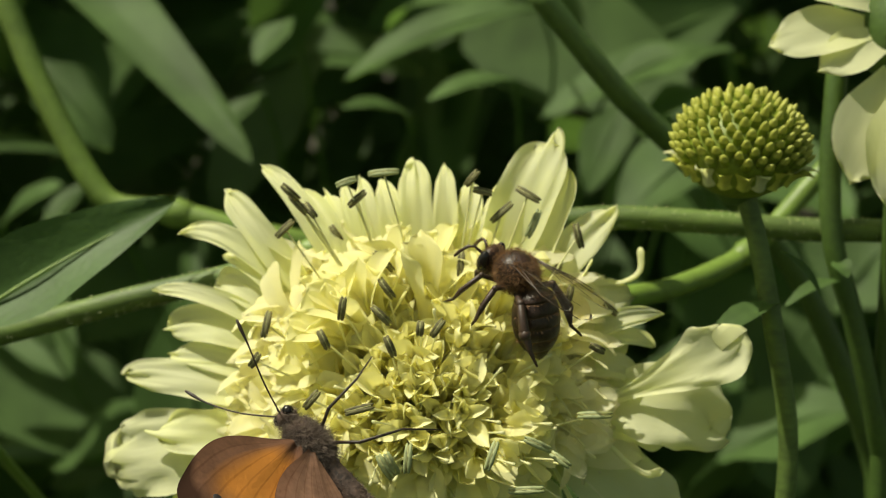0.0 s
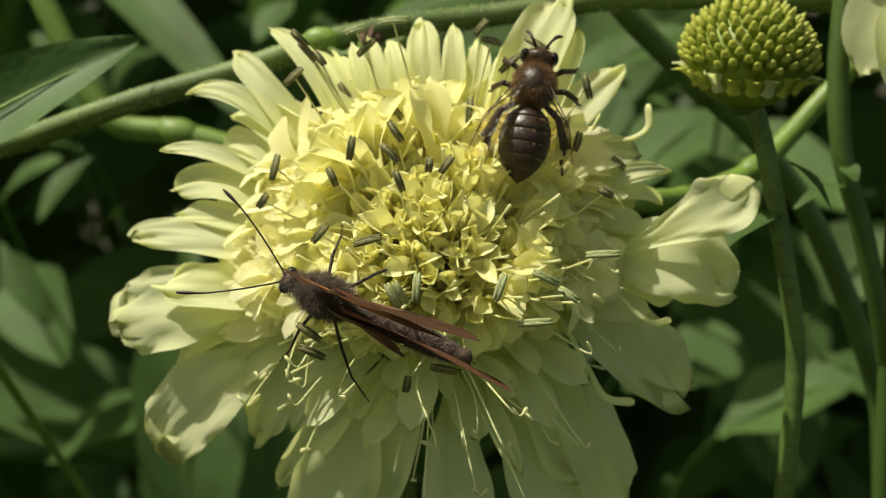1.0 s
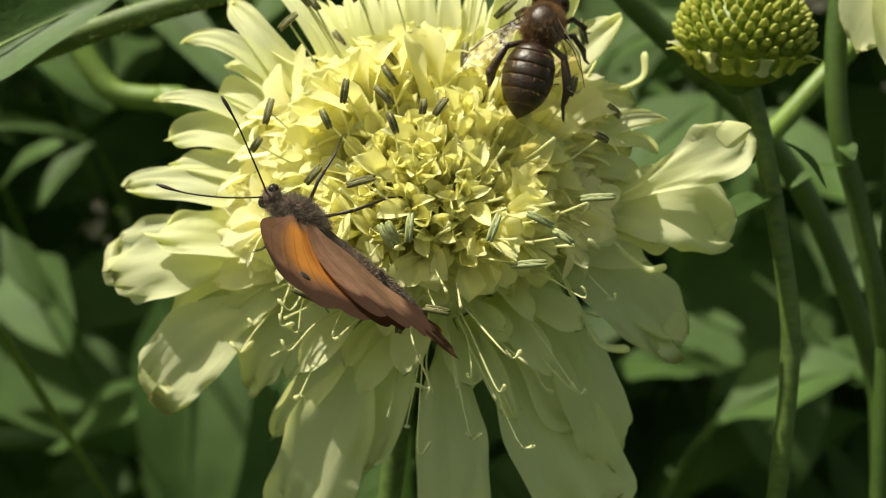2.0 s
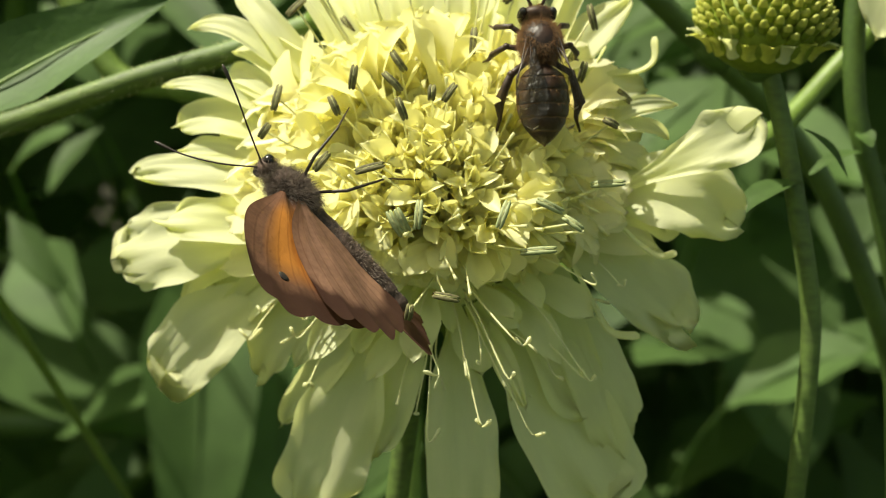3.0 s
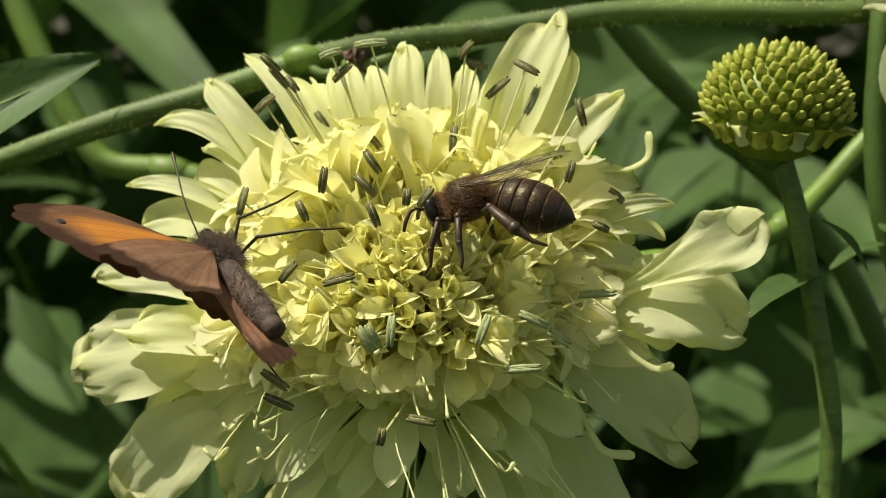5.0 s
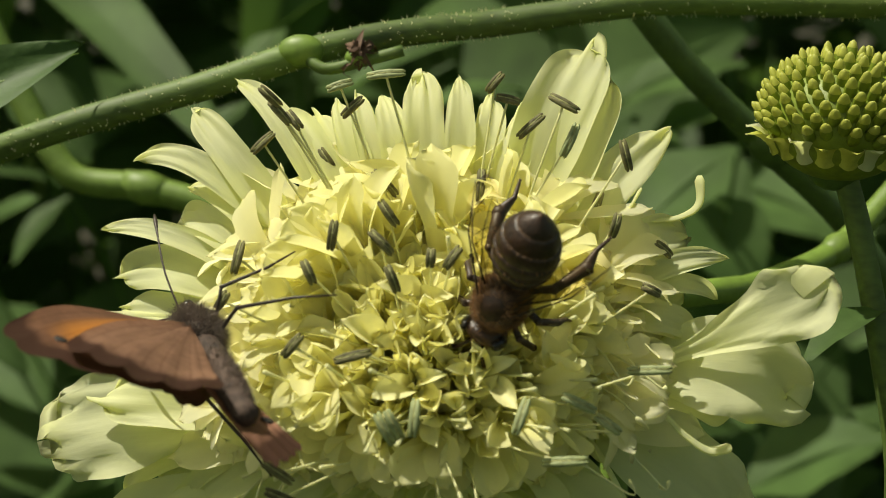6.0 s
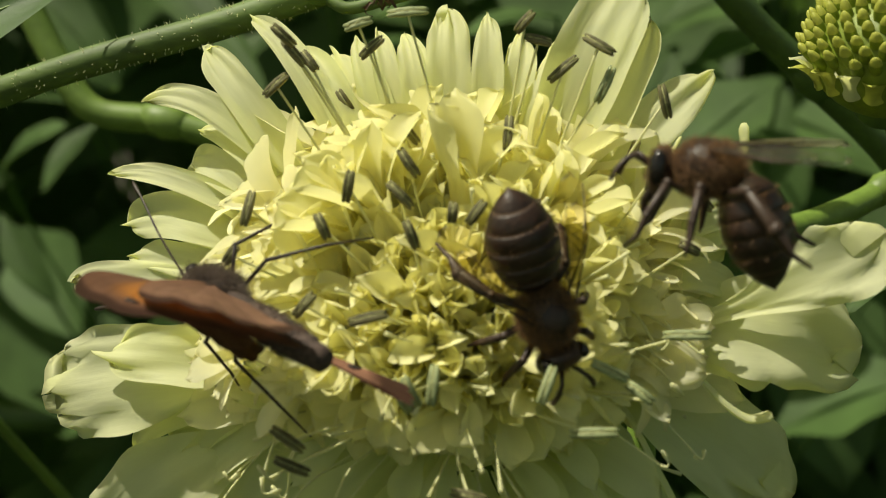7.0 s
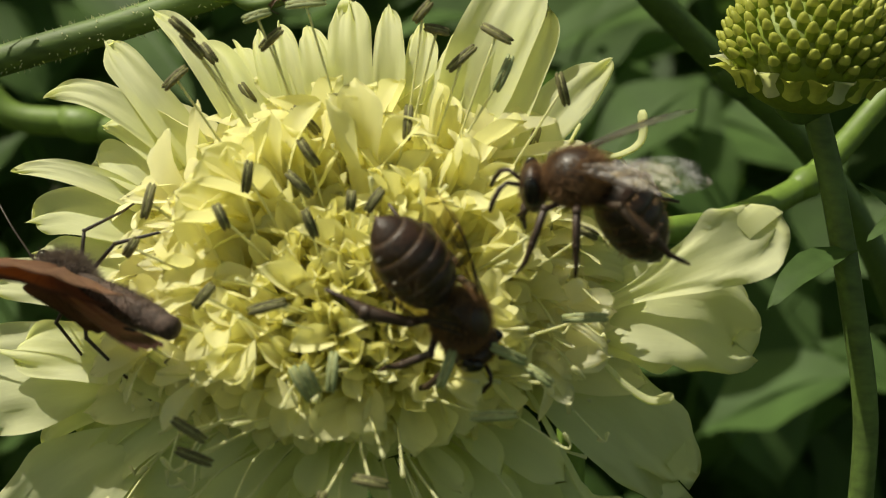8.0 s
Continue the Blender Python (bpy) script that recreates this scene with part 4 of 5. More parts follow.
# broad leaves that can be told apart behind the head
for base, tip, width, face in (
    ((-8.4, 24.9, 7.0), (-2.63, 17.52, 2.27), 1.15, (-0.05, -0.6, 0.47)),
    ((-2.9, 29.9, 9.1), (-4.0, 29.9, 4.6), 2.0, (0.4, -0.9, 0.1)),
    ((3.3, 31.9, 8.3), (-1.9, 30.9, 5.9), 1.9, (0.3, -0.8, 0.4)),
    ((-5.2, 33.9, 5.6), (-0.4, 33.9, 5.4), 2.2, (0.0, -0.6, 0.8)),
    ((-0.4, 32.9, 5.7), (1.5, 31.9, 5.3), 1.9, (0.0, -0.6, 0.8)),
    ((6.6, 29.9, 6.3), (1.7, 29.9, 4.1), 2.2, (0.4, -0.8, 0.3)),
    ((3.2, 25.9, 3.1), (2.3, 27.9, 2.9), 1.6, (0.4, -0.7, 0.5)),
    ((-10.6, 33.9, 7.0), (-8.5, 33.9, 3.9), 2.4, (-0.3, -0.5, 0.8)),
    ((-5.1, 27.0, 0.7), (-4.5, 24.0, -6.1), 2.2, (0.3, -0.95, 0.0)),
    ((-3.5, 28.0, -0.5), (-3.3, 25.0, -5.8), 2.2, (0.35, -0.9, 0.3)),
    ((3.6, 25.0, 2.7), (5.2, 24.0, 1.8), 2.6, (0.0, -0.6, 0.8)),
    ((3.5, 27.0, -1.8), (5.7, 25.0, -1.6), 3.0, (0.1, -0.6, 0.8)),
    ((5.4, 31.1, 3.2), (8.2, 27.2, 1.6), 2.6, (-0.1, -0.6, 0.7)),
    ((-9.5, 30.0, 0.3), (-7.8, 28.0, -1.8), 1.8, (-0.3, -0.8, 0.5)),
    ((7.6, 27.0, -0.4), (8.9, 27.0, 1.2), 2.6, (-0.3, -0.7, 0.6)),
    ((1.5, 22.0, 4.7), (-1.7, 21.5, 3.6), 1.0, (0.1, -0.5, 0.85)),
    ((1.0, 20.0, 3.3), (-0.3, 19.5, 3.0), 0.6, (-0.2, -0.5, 0.85)),
    ((-0.6, 21.0, 2.9), (-1.6, 20.5, 3.0), 0.6, (-0.2, -0.5, 0.85)),
    ((-2.7, 20.0, 3.1), (-3.3, 19.5, 2.4), 0.6, (-0.3, -0.5, 0.8)),
    ((4.8, 23.0, 4.2), (1.5, 22.5, 3.1), 1.1, (0.1, -0.6, 0.8)),
    ((2.9, 22.0, 3.2), (2.2, 21.5, 1.7), 0.9, (-0.3, -0.8, 0.5)),
    ((4.1, 21.0, 1.7), (2.7, 20.5, 2.1), 0.9, (-0.2, -0.5, 0.85)),
    ((-6.7, 22.0, 3.9), (-5.3, 21.5, 2.4), 1.1, (-0.3, -0.6, 0.75)),
    ((4.0, 20.0, 2.5), (2.4, 19.5, 1.2), 1.4, (-0.2, -0.6, 0.75)),
    ((5.8, 21.0, -1.2), (6.9, 20.5, -1.8), 1.1, (-0.2, -0.5, 0.85)),
    ((-7.2, 22.0, 0.5), (-6.2, 21.5, -0.8), 0.6, (-0.4, -0.7, 0.6)),
    ((-6.0, 23.0, 2.0), (-6.8, 22.5, 0.9), 0.6, (-0.3, -0.6, 0.7)),
    ((-1.4, 20.0, -3.8), (-0.4, 19.5, -2.8), 0.8, (-0.2, -0.6, 0.75)),
    ((-2.6, 23.0, 4.7), (-3.2, 22.5, 3.9), 0.7, (-0.2, -0.6, 0.7)),
    ((2.6, 22.0, 3.4), (3.9, 21.5, 4.0), 1.1, (-0.2, -0.5, 0.85)),
    ((3.8, 22.0, 2.1), (4.6, 21.5, 0.5), 1.4, (-0.3, -0.6, 0.75)),
    ((-7.2, 22.0, 1.2), (-6.1, 21.5, 1.9), 0.7, (-0.2, -0.6, 0.8)),
    ((4.0, 20.0, -2.3), (5.9, 19.5, -1.3), 1.6, (-0.2, -0.5, 0.85)),
    ((3.1, 22.0, 2.9), (4.2, 21.5, 3.3), 1.2, (-0.2, -0.5, 0.85)),
):
    base, tip, width = Vector(base) * AWAY, Vector(tip) * AWAY, width * AWAY
    leaf_thing("broad_leaf", base, tip, width, "broad soft green leaf in the shade", face, LEAF, 0.08, 0.4, 0.05, 0.08, seed=int(width * 10), rib=LEAF)


def foliage():
    """The leafy mass behind, uncountable, with unseen leaves added over it to shade it."""
    rnd = random.Random(11)
    bm = bmesh.new()
    for k in range(8200):
        # these leaves hang unseen above the view, added to keep sun off the bed
        tall = 5200 <= k < 6400
        y = rnd.uniform(31, 78) if tall else rnd.uniform(30, 95)
        x = rnd.uniform(-1, 1) * (26 + 0.55 * y)
        z = rnd.uniform(19, 60) if tall else rnd.uniform(-60, 42)
        d = Vector((rnd.uniform(-1, 1), rnd.uniform(-1, 0.6), rnd.uniform(-0.9, 0.7))).normalized()
        ln = rnd.uniform(4, 10)
        if k >= 6400:
            y, z, ln = rnd.uniform(90, 150), rnd.uniform(-55, 60), rnd.uniform(10, 22)
            x = rnd.uniform(-1, 1) * 0.75 * y
        f = Vector((rnd.uniform(-0.6, 0.6), rnd.uniform(-0.9, 0.2), rnd.uniform(0.2, 1)))
        x, y, z, ln = x * AWAY, y * AWAY, z * AWAY, ln * AWAY
        if z < -108 + 0.26 * y:
            continue
        blade(bm, ln, ln * rnd.uniform(0.25, 0.45), rnd.uniform(-0.05, 0.15), 0.08, 0.06, rnd.random() * 50, 8, 2, 0.2, 0.5, 0.3, cm_pose((x, y, z), d, f))
    # the bed goes on to both sides, and lower down beside and behind the viewpoint
    for k in range(4200):
        y = rnd.uniform(-70, 150)
        low = -(112 - 0.26 * y)
        x = rnd.choice((-1, 1)) * rnd.uniform(46 + 0.35 * max(0, y), 150)
        z = rnd.uniform(low, 25 if y > 40 else -25)
        if k % 3 == 0:
            y, z = rnd.uniform(-110, 26), rnd.uniform(-112, -48)
            x = rnd.uniform(-150, 150)
        ln = rnd.uniform(6, 14)
        d = Vector((rnd.uniform(-1, 1), rnd.uniform(-1, 1), rnd.uniform(-0.6, 0.8))).normalized()
        blade(bm, ln, ln * rnd.uniform(0.25, 0.45), 0.08, 0.08, 0.06, k % 50, 4, 2, 0.2, 0.45, 0.6, cm_pose((x, y, z), d, (rnd.uniform(-0.6, 0.6), -0.3, 1)))
    fo = thing("foliage", (0, 0, 0), "mass of dark green leaves round the flowers", "foliage", kind="stuff")
    part("leaves", bm, LEAF, fo)
    bm = bmesh.new()
    for _ in range(150):
        x, y = rnd.uniform(-75, 75), rnd.uniform(120, 190)
        low = -(120 - 0.26 * y) / 0.966 - 1
        top = rnd.uniform(-20, 40)
        pts = smooth_path([(x, y, low), (x + rnd.uniform(-4, 4), y + rnd.uniform(-4, 4), low * 0.5), (x + rnd.uniform(-8, 8), y + rnd.uniform(-6, 6), top)], 5)
        tube(bm, pts, [0.35 - 0.02 * k for k in range(len(pts))], 6)
    for k in range(2600):
        y = rnd.uniform(50, 150)
        ln = rnd.uniform(8, 18)
        p = (rnd.uniform(-60, 60), y, rnd.uniform(-(112 - 0.26 * y), -55))
        d = Vector((rnd.uniform(-1, 1), rnd.uniform(-1, 1), rnd.uniform(-0.6, 0.7)))
        blade(bm, ln, ln * 0.35, 0.08, 0.08, 0.06, k, 4, 2, 0.2, 0.45, 0.6, cm_pose(p, d, (rnd.uniform(-0.5, 0.5), -0.5, 1)))
    part("stalks", bm, LEAF, fo)


foliage()



def mite(p):
    b = thing("mite", p, "tiny bright red mite on the yellow florets", "mite", "red mites")
    bm = bmesh.new()
    ball(bm, (0, 0, 0), 0.03, 10, (1.2, 1, 0.8))
    body = part("body", bm, MITE, b)
    for k in range(6):
        a = math.pi * (k + 0.5) / 3
        bm = bmesh.new()
        tube(bm, [(0.02 * math.cos(a), 0, 0.02 * math.sin(a)), (0.05 * math.cos(a), -0.01, 0.05 * math.sin(a)), (0.06 * math.cos(a), 0.02, 0.06 * math.sin(a))], 0.004, 5)
        part("leg", bm, MITE, b)


mite((-0.65, 14.01, 1.76))
mite((-0.55, 14.00, 1.75))


# ---- insects: built in cm, x ahead, z up ----
def fur(bm, c, r, count, length, seed, thick=0.006, lean=0.3, lower=-0.5, bald=2.0):
    rnd = random.Random(seed)
    c, r = Vector(c), Vector(r)
    for _ in range(count):
        d = Vector((rnd.gauss(0, 1), rnd.gauss(0, 1), rnd.gauss(0, 1))).normalized()
        if d.z < lower or d.z > bald:
            continue
        p = c + Vector([d[i] * r[i] for i in range(3)])
        tip = p + (d + Vector([rnd.uniform(-lean, lean) for _ in range(3)]) + Vector((-0.4, 0, 0))) * length * rnd.uniform(0.6, 1.1)
        s = d.orthogonal().normalized() * thick
        s = Matrix.Rotation(rnd.uniform(0, 6.28), 3, d) @ s
        bm.faces.new([bm.verts.new(v) for v in (p - s, p + s, tip)])
    return bm


def leg(bm, points, radii, n=7):
    tube(bm, points, radii, n)
    for p, r in list(zip(points, radii))[1:-1]:
        ball(bm, p, r * 1.08, 7)
    return bm


def bee_wing(length, width, seed):
    bm = bmesh.new()
    blade(bm, length, width, 0.02, 0.02, 0.05, seed, 12, 6, 0.2, 0.7, 0.1)
    return bm


def wing_pose(s, x, yaw, spread, lift, roll):
    """A bee's wing on its hinge; s the side."""
    return pose(CM * x, CM * s * 0.12, CM * 0.14, 0, -6, 0) @ Matrix.Rotation(radians(s * (yaw - spread)), 4, "Z") @ Matrix.Rotation(radians(-lift), 4, "Y") @ Matrix.Rotation(radians(s * roll), 4, "X")


ABDOMEN = [(0.0, 0.05), (0.05, 0.115), (0.14, 0.175), (0.28, 0.212), (0.45, 0.226), (0.62, 0.212), (0.76, 0.172), (0.88, 0.115), (0.97, 0.05), (1.0, 0.012)]


def girth(x):
    for (a, p), (b, q) in zip(ABDOMEN, ABDOMEN[1:]):
        if x <= b:
            return 1.1 * (p + (q - p) * (x - a) / (b - a))
    return 0.01


def bee(label):
    b = thing("honeybee", (0, 0, 0), label, "bee")
    # thorax with a bald, shiny back
    bm = bmesh.new()
    ball(bm, (0.13, 0, 0), 0.2, 20, (1.08, 0.97, 0.95))
    th = part("thorax", bm, CHITIN, b)
    bm = bmesh.new()
    fur(bm, (0.13, 0, 0), (0.213, 0.192, 0.187), 9000, 0.045, 5, 0.0018, 0.7, -0.9, 0.90)
    part("fur", bm, BEE_FUR, th, "short tawny fur")
    bm = bmesh.new()
    tube(bm, [(-0.02, 0, -0.02), (-0.12, 0, -0.03)], [0.07, 0.05], 8)
    part("waist", bm, CHITIN, b)
    # head with eyes, jaws and feelers
    bm = bmesh.new()
    ball(bm, (0.41, 0, -0.05), 0.155, 18, (0.60, 1.12, 1.08))
    hd = part("head", bm, CHITIN, b)
    bm = bmesh.new()
    fur(bm, (0.41, 0, -0.05), (0.095, 0.15, 0.165), 1400, 0.035, 6, 0.0018, 0.6)
    part("face_fur", bm, BEE_FUR, hd, "tawny face fur")
    for s in (-1, 1):
        bm = bmesh.new()
        ball(bm, (0.415, s * 0.135, -0.01), 0.085, 12, (0.7, 0.62, 1.35))
        part("eye", bm, EYE_DARK, hd, "large dark oval eye")
        bm = bmesh.new()
        pts = [(0.49, s * 0.04, 0.0), (0.57, s * 0.09, 0.05), (0.62, s * 0.12, 0.03), (0.67, s * 0.15, -0.04), (0.70, s * 0.17, -0.11)]
        tube(bm, pts, [0.016, 0.014, 0.018, 0.018, 0.014], 6)
        part("antenna", bm, BEE_LEG, hd)
        bm = bmesh.new()
        tube(bm, [(0.46, s * 0.05, -0.17), (0.50, s * 0.03, -0.23), (0.50, s * 0.005, -0.27)], [0.024, 0.02, 0.01], 6)
        part("jaw", bm, BEE_LEG, hd)
    bm = bmesh.new()
    tube(bm, [(0.46, 0, -0.17), (0.50, 0, -0.26), (0.49, 0, -0.36)], [0.035, 0.024, 0.012], 7)
    part("proboscis", bm, BEE_LEG, hd)
    # abdomen in overlapping rings
    bm = bmesh.new()
    long, segs, prof = 0.74, 6, []
    for k in range(segs):
        for s, g in ((0.0, 0.955), (0.12, 0.985), (0.5, 1.0), (0.9, 1.012), (0.985, 0.99)):
            x = (k + s) / segs
            prof.append((-x * long, girth(x) * g))
    prof.append((-long * 1.02, 0.006))
    lathe(bm, prof, 22, 0.9)
    for f in bm.faces:
        x = (-f.calc_center_median().x / long * segs) % 1
        f.material_index = 1 if x < 0.14 else 0
    bmesh.ops.recalc_face_normals(bm, faces=bm.faces)
    ab = part("abdomen", bm, (CHITIN, BAND), b, "glossy dark brown abdomen in rings", m=pose(CM * -0.08, 0, CM * -0.02, 0, -8, 0))
    bm = bmesh.new()
    for k in range(5):
        x = (k + 0.08) / segs
        fur(bm, (-x * long, 0, 0), (0.012, girth(x) * 0.98, girth(x) * 0.89), 170, 0.05, 9 + k, 0.003, 0.25, -1)
    part("abdomen_fur", bm, BEE_FUR, ab, "thin pale hairs in bands")
    # wings
    wings = []
    for s in (-1, 1):
        for name, ln, wd, x, yaw in (("forewing", 0.90, 0.30, 0.10, 172), ("hindwing", 0.62, 0.22, 0.0, 164)):
            bm = bee_wing(ln, wd, 3)
            wg = part(name, bm, MEMBRANE, b, "clear brownish wing", m=wing_pose(s, x, yaw, 0, 4, 14))
            wings.append((wg, s, x, yaw))
            lines = [[(0, wd * 0.1 * s * -1, 0.005), (ln * 0.5, -s * wd * 0.44, 0.005), (ln * 0.92, -s * wd * 0.3, 0.005)],
                     [(0, 0, 0.004), (ln * 0.5, 0.02, 0.004), (ln * 0.8, 0.05 * s, 0.004)],
                     [(ln * 0.45, -s * wd * 0.42, 0.004), (ln * 0.55, 0, 0.004), (ln * 0.6, s * wd * 0.36, 0.004)],
                     [(ln * 0.2, 0, 0.004), (ln * 0.38, s * wd * 0.2, 0.004), (ln * 0.46, s * wd * 0.38, 0.004)]]
            for pts, r in zip(lines, ([0.008, 0.006, 0.003], [0.004, 0.003, 0.002], [0.0025] * 3, [0.0025] * 3)):
                bm = bmesh.new()
                tube(bm, pts, r, 5)
                part("vein", bm, VEIN, wg)
    # legs: the hind pair long, with a broad shin
    for s in (-1, 1):
        for x, out, reach, back, thick in ((0.26, 0.24, 0.33, 0.22, 0.028), (0.12, 0.30, 0.42, 0.04, 0.030), (0.0, 0.28, 0.36, -0.42, 0.036)):
            bm = bmesh.new()
            pts = [(x, s * 0.11, -0.13), (x + back * 0.35, s * out, -0.08), (x + back * 0.8, s * (out + 0.10), -0.28), (x + back * 1.05, s * reach, -0.42), (x + back * 1.35, s * (reach + 0.04), -0.48)]
            wide = 1.5 if back < 0 else 0.95
            leg(bm, pts, [thick * 0.8, thick, thick * wide, thick * 0.55, thick * 0.3])
            part("leg", bm, BEE_LEG, b)
    return b, ab, wings


def wing_bulge(seed, s, c, camber):
    """How far a wing bulges out of its plane."""
    return 0.04 * noise.noise((seed + 5, s * 2.2, c * 2.2)) + 0.010 * abs(math.sin(c * 15)) * s + camber * math.sin(math.pi * 0.8 * c) * s * s


def wing_fan(first, last, reach, bow, seed, wavy, camber=0.0, nu=22, nv=48):
    """A wing in its plane (x ahead, z up): a fan from the first to the last angle, reach(c) its radius, bow bends the front edge ahead."""
    bm = bmesh.new()
    layer = bm.verts.layers.float_vector.new("span")
    rows = []
    for i in range(nu + 1):
        s = 0.06 + 0.94 * i / nu
        row = []
        for j in range(nv + 1):
            c = j / nv
            a = radians(first + (last - first) * c)
            r = reach(c) * s * (1 + wavy * (abs(math.sin(c * 15)) * 1.1 - 0.6 + 0.8 * noise.noise((seed, c * 9, 0))) * s ** 8)
            ahead = bow * math.sin(math.pi * s ** 1.3) * (1 - c) ** 1.5
            v = bm.verts.new((r * math.cos(a) + ahead, wing_bulge(seed, s, c, camber), r * math.sin(a)))
            v[layer] = (s, c, 0)
            row.append(v)
        rows.append(row)
    for a, b in zip(rows, rows[1:]):
        for j in range(nv):
            bm.faces.new((a[j], b[j], b[j + 1], a[j + 1]))
    return bm


def fore_reach(c):
    return 1.86 - 0.32 * c ** 0.9 - 0.40 * max(0, 1 - c / 0.34) ** 2


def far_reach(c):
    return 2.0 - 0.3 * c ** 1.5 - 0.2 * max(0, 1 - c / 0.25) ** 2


def hind_reach(c):
    return 1.62 * (0.92 + 0.12 * math.sin(math.pi * c) - 0.12 * c ** 4)


def butterfly():
    b = thing("butterfly", (0, 0, 0), "brown butterfly with orange forewings and dark eyespots, wings held together", "butterfly")
    bm = bmesh.new()
    lathe(bm, [(-0.26, 0.09), (-0.18, 0.15), (0.0, 0.175), (0.14, 0.15), (0.22, 0.08)], 14)
    th = part("thorax", bm, FLY_BODY, b)
    bm = bmesh.new()
    fur(bm, (-0.02, 0, 0), (0.26, 0.17, 0.175), 9000, 0.065, 12, 0.0022, 0.8, -1)
    part("fur", bm, FLY_FUR, th, "grey-brown fur")
    bm = bmesh.new()
    ball(bm, (0.30, 0, -0.02), 0.10, 14, (0.9, 1, 1))
    hd = part("head", bm, FLY_BODY, b)
    bm = bmesh.new()
    fur(bm, (0.30, 0, 0), (0.09, 0.1, 0.1), 700, 0.05, 14, 0.0025, 0.5, -1)
    part("head_fur", bm, FLY_FUR, hd)
    for s in (-1, 1):
        bm = bmesh.new()
        ball(bm, (0.33, s * 0.075, 0.0), 0.055, 10)
        part("eye", bm, EYE_DARK, hd, "dark round eye")
        bm = bmesh.new()
        pts = smooth_path([(0.36, s * 0.03, 0.05), (0.62, s * 0.22, 0.16), (0.92, s * 0.40, 0.20), (1.16, s * 0.50, 0.20)], 6)
        tube(bm, pts, [0.008] * (len(pts) - 6) + [0.009, 0.011, 0.015, 0.018, 0.016, 0.008], 7)
        part("antenna", bm, FLY_LEG, hd, "thin clubbed antenna")
    bm = bmesh.new()
    prof = [(0.0, 0.06)]
    for k in range(8):
        r = 0.115 * (1 - 0.45 * ((k - 2.6) / 6) ** 2)
        prof += [(-0.02 - k * 0.15, r * 0.93), (-0.09 - k * 0.15, r), (-0.15 - k * 0.15, r * 0.97)]
    prof.append((-1.24, 0.03))
    lathe(bm, prof, 14)
    bmesh.ops.recalc_face_normals(bm, faces=bm.faces)
    ab = part("abdomen", bm, FLY_BODY, b, "ringed brown abdomen", m=pose(CM * -0.22, 0, 0, 0, 2, 0))
    bm = bmesh.new()
    fur(bm, (-0.58, 0, 0), (0.62, 0.108, 0.108), 4000, 0.035, 15, 0.0035, 0.5, -1)
    part("abdomen_fur", bm, FLY_FUR, ab)
    wings = []
    for s in (-1, 1):
        bm = wing_fan(96, 152, fore_reach, 0.21, 2, 0.025, s * 0.03) if s < 0 else wing_fan(97, 111, far_reach, 0.1, 2, 0.02, s * 0.05)  # the left one is cut narrower and longer, only the part that is seen
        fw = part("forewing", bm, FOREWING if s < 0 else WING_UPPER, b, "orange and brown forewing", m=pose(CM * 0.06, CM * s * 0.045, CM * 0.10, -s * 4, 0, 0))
        bm = bmesh.new()
        ball(bm, (-0.45, wing_bulge(2, 0.83, 0.24, s * 0.03) + s * 0.004, 1.26), 0.052, 12, (1.0, 0.22, 0.85))
        part("eyespot", bm, EYESPOT, fw, "small black eyespot")
        bm = wing_fan(128, 171, hind_reach if s < 0 else lambda c: 0.52 * hind_reach(c), 0.24, 4, 0.04, s * 0.10)
        hw = part("hindwing", bm, HINDWING, b, "dull brown scalloped hindwing", m=pose(CM * -0.06, CM * s * 0.085, CM * 0.08, -s * 6, 0, 0))
        wings.append((s, fw, hw))
        for x, back, ln in ((0.0, 0.10, 0.62), (-0.12, -0.32, 0.62)):
            bm = bmesh.new()
            pts = [(x, s * 0.08, -0.12), (x + back * 0.7, s * 0.36, -0.10), (x + back * 1.2, s * (ln - 0.05), -0.42), (x + back * 1.9, s * (ln + 0.10), -0.62)]
            leg(bm, pts, [0.015, 0.016, 0.011, 0.006])
            part("leg", bm, FLY_LEG, b)
    return b, ab, wings


bee_a, abdomen_a, wings_a = bee("dark brown honeybee foraging on the yellow flower head")
bee_b, abdomen_b, wings_b = bee("dark honeybee with clear raised wings clinging to the flower")
fly, fly_abdomen, fly_wings = butterfly()

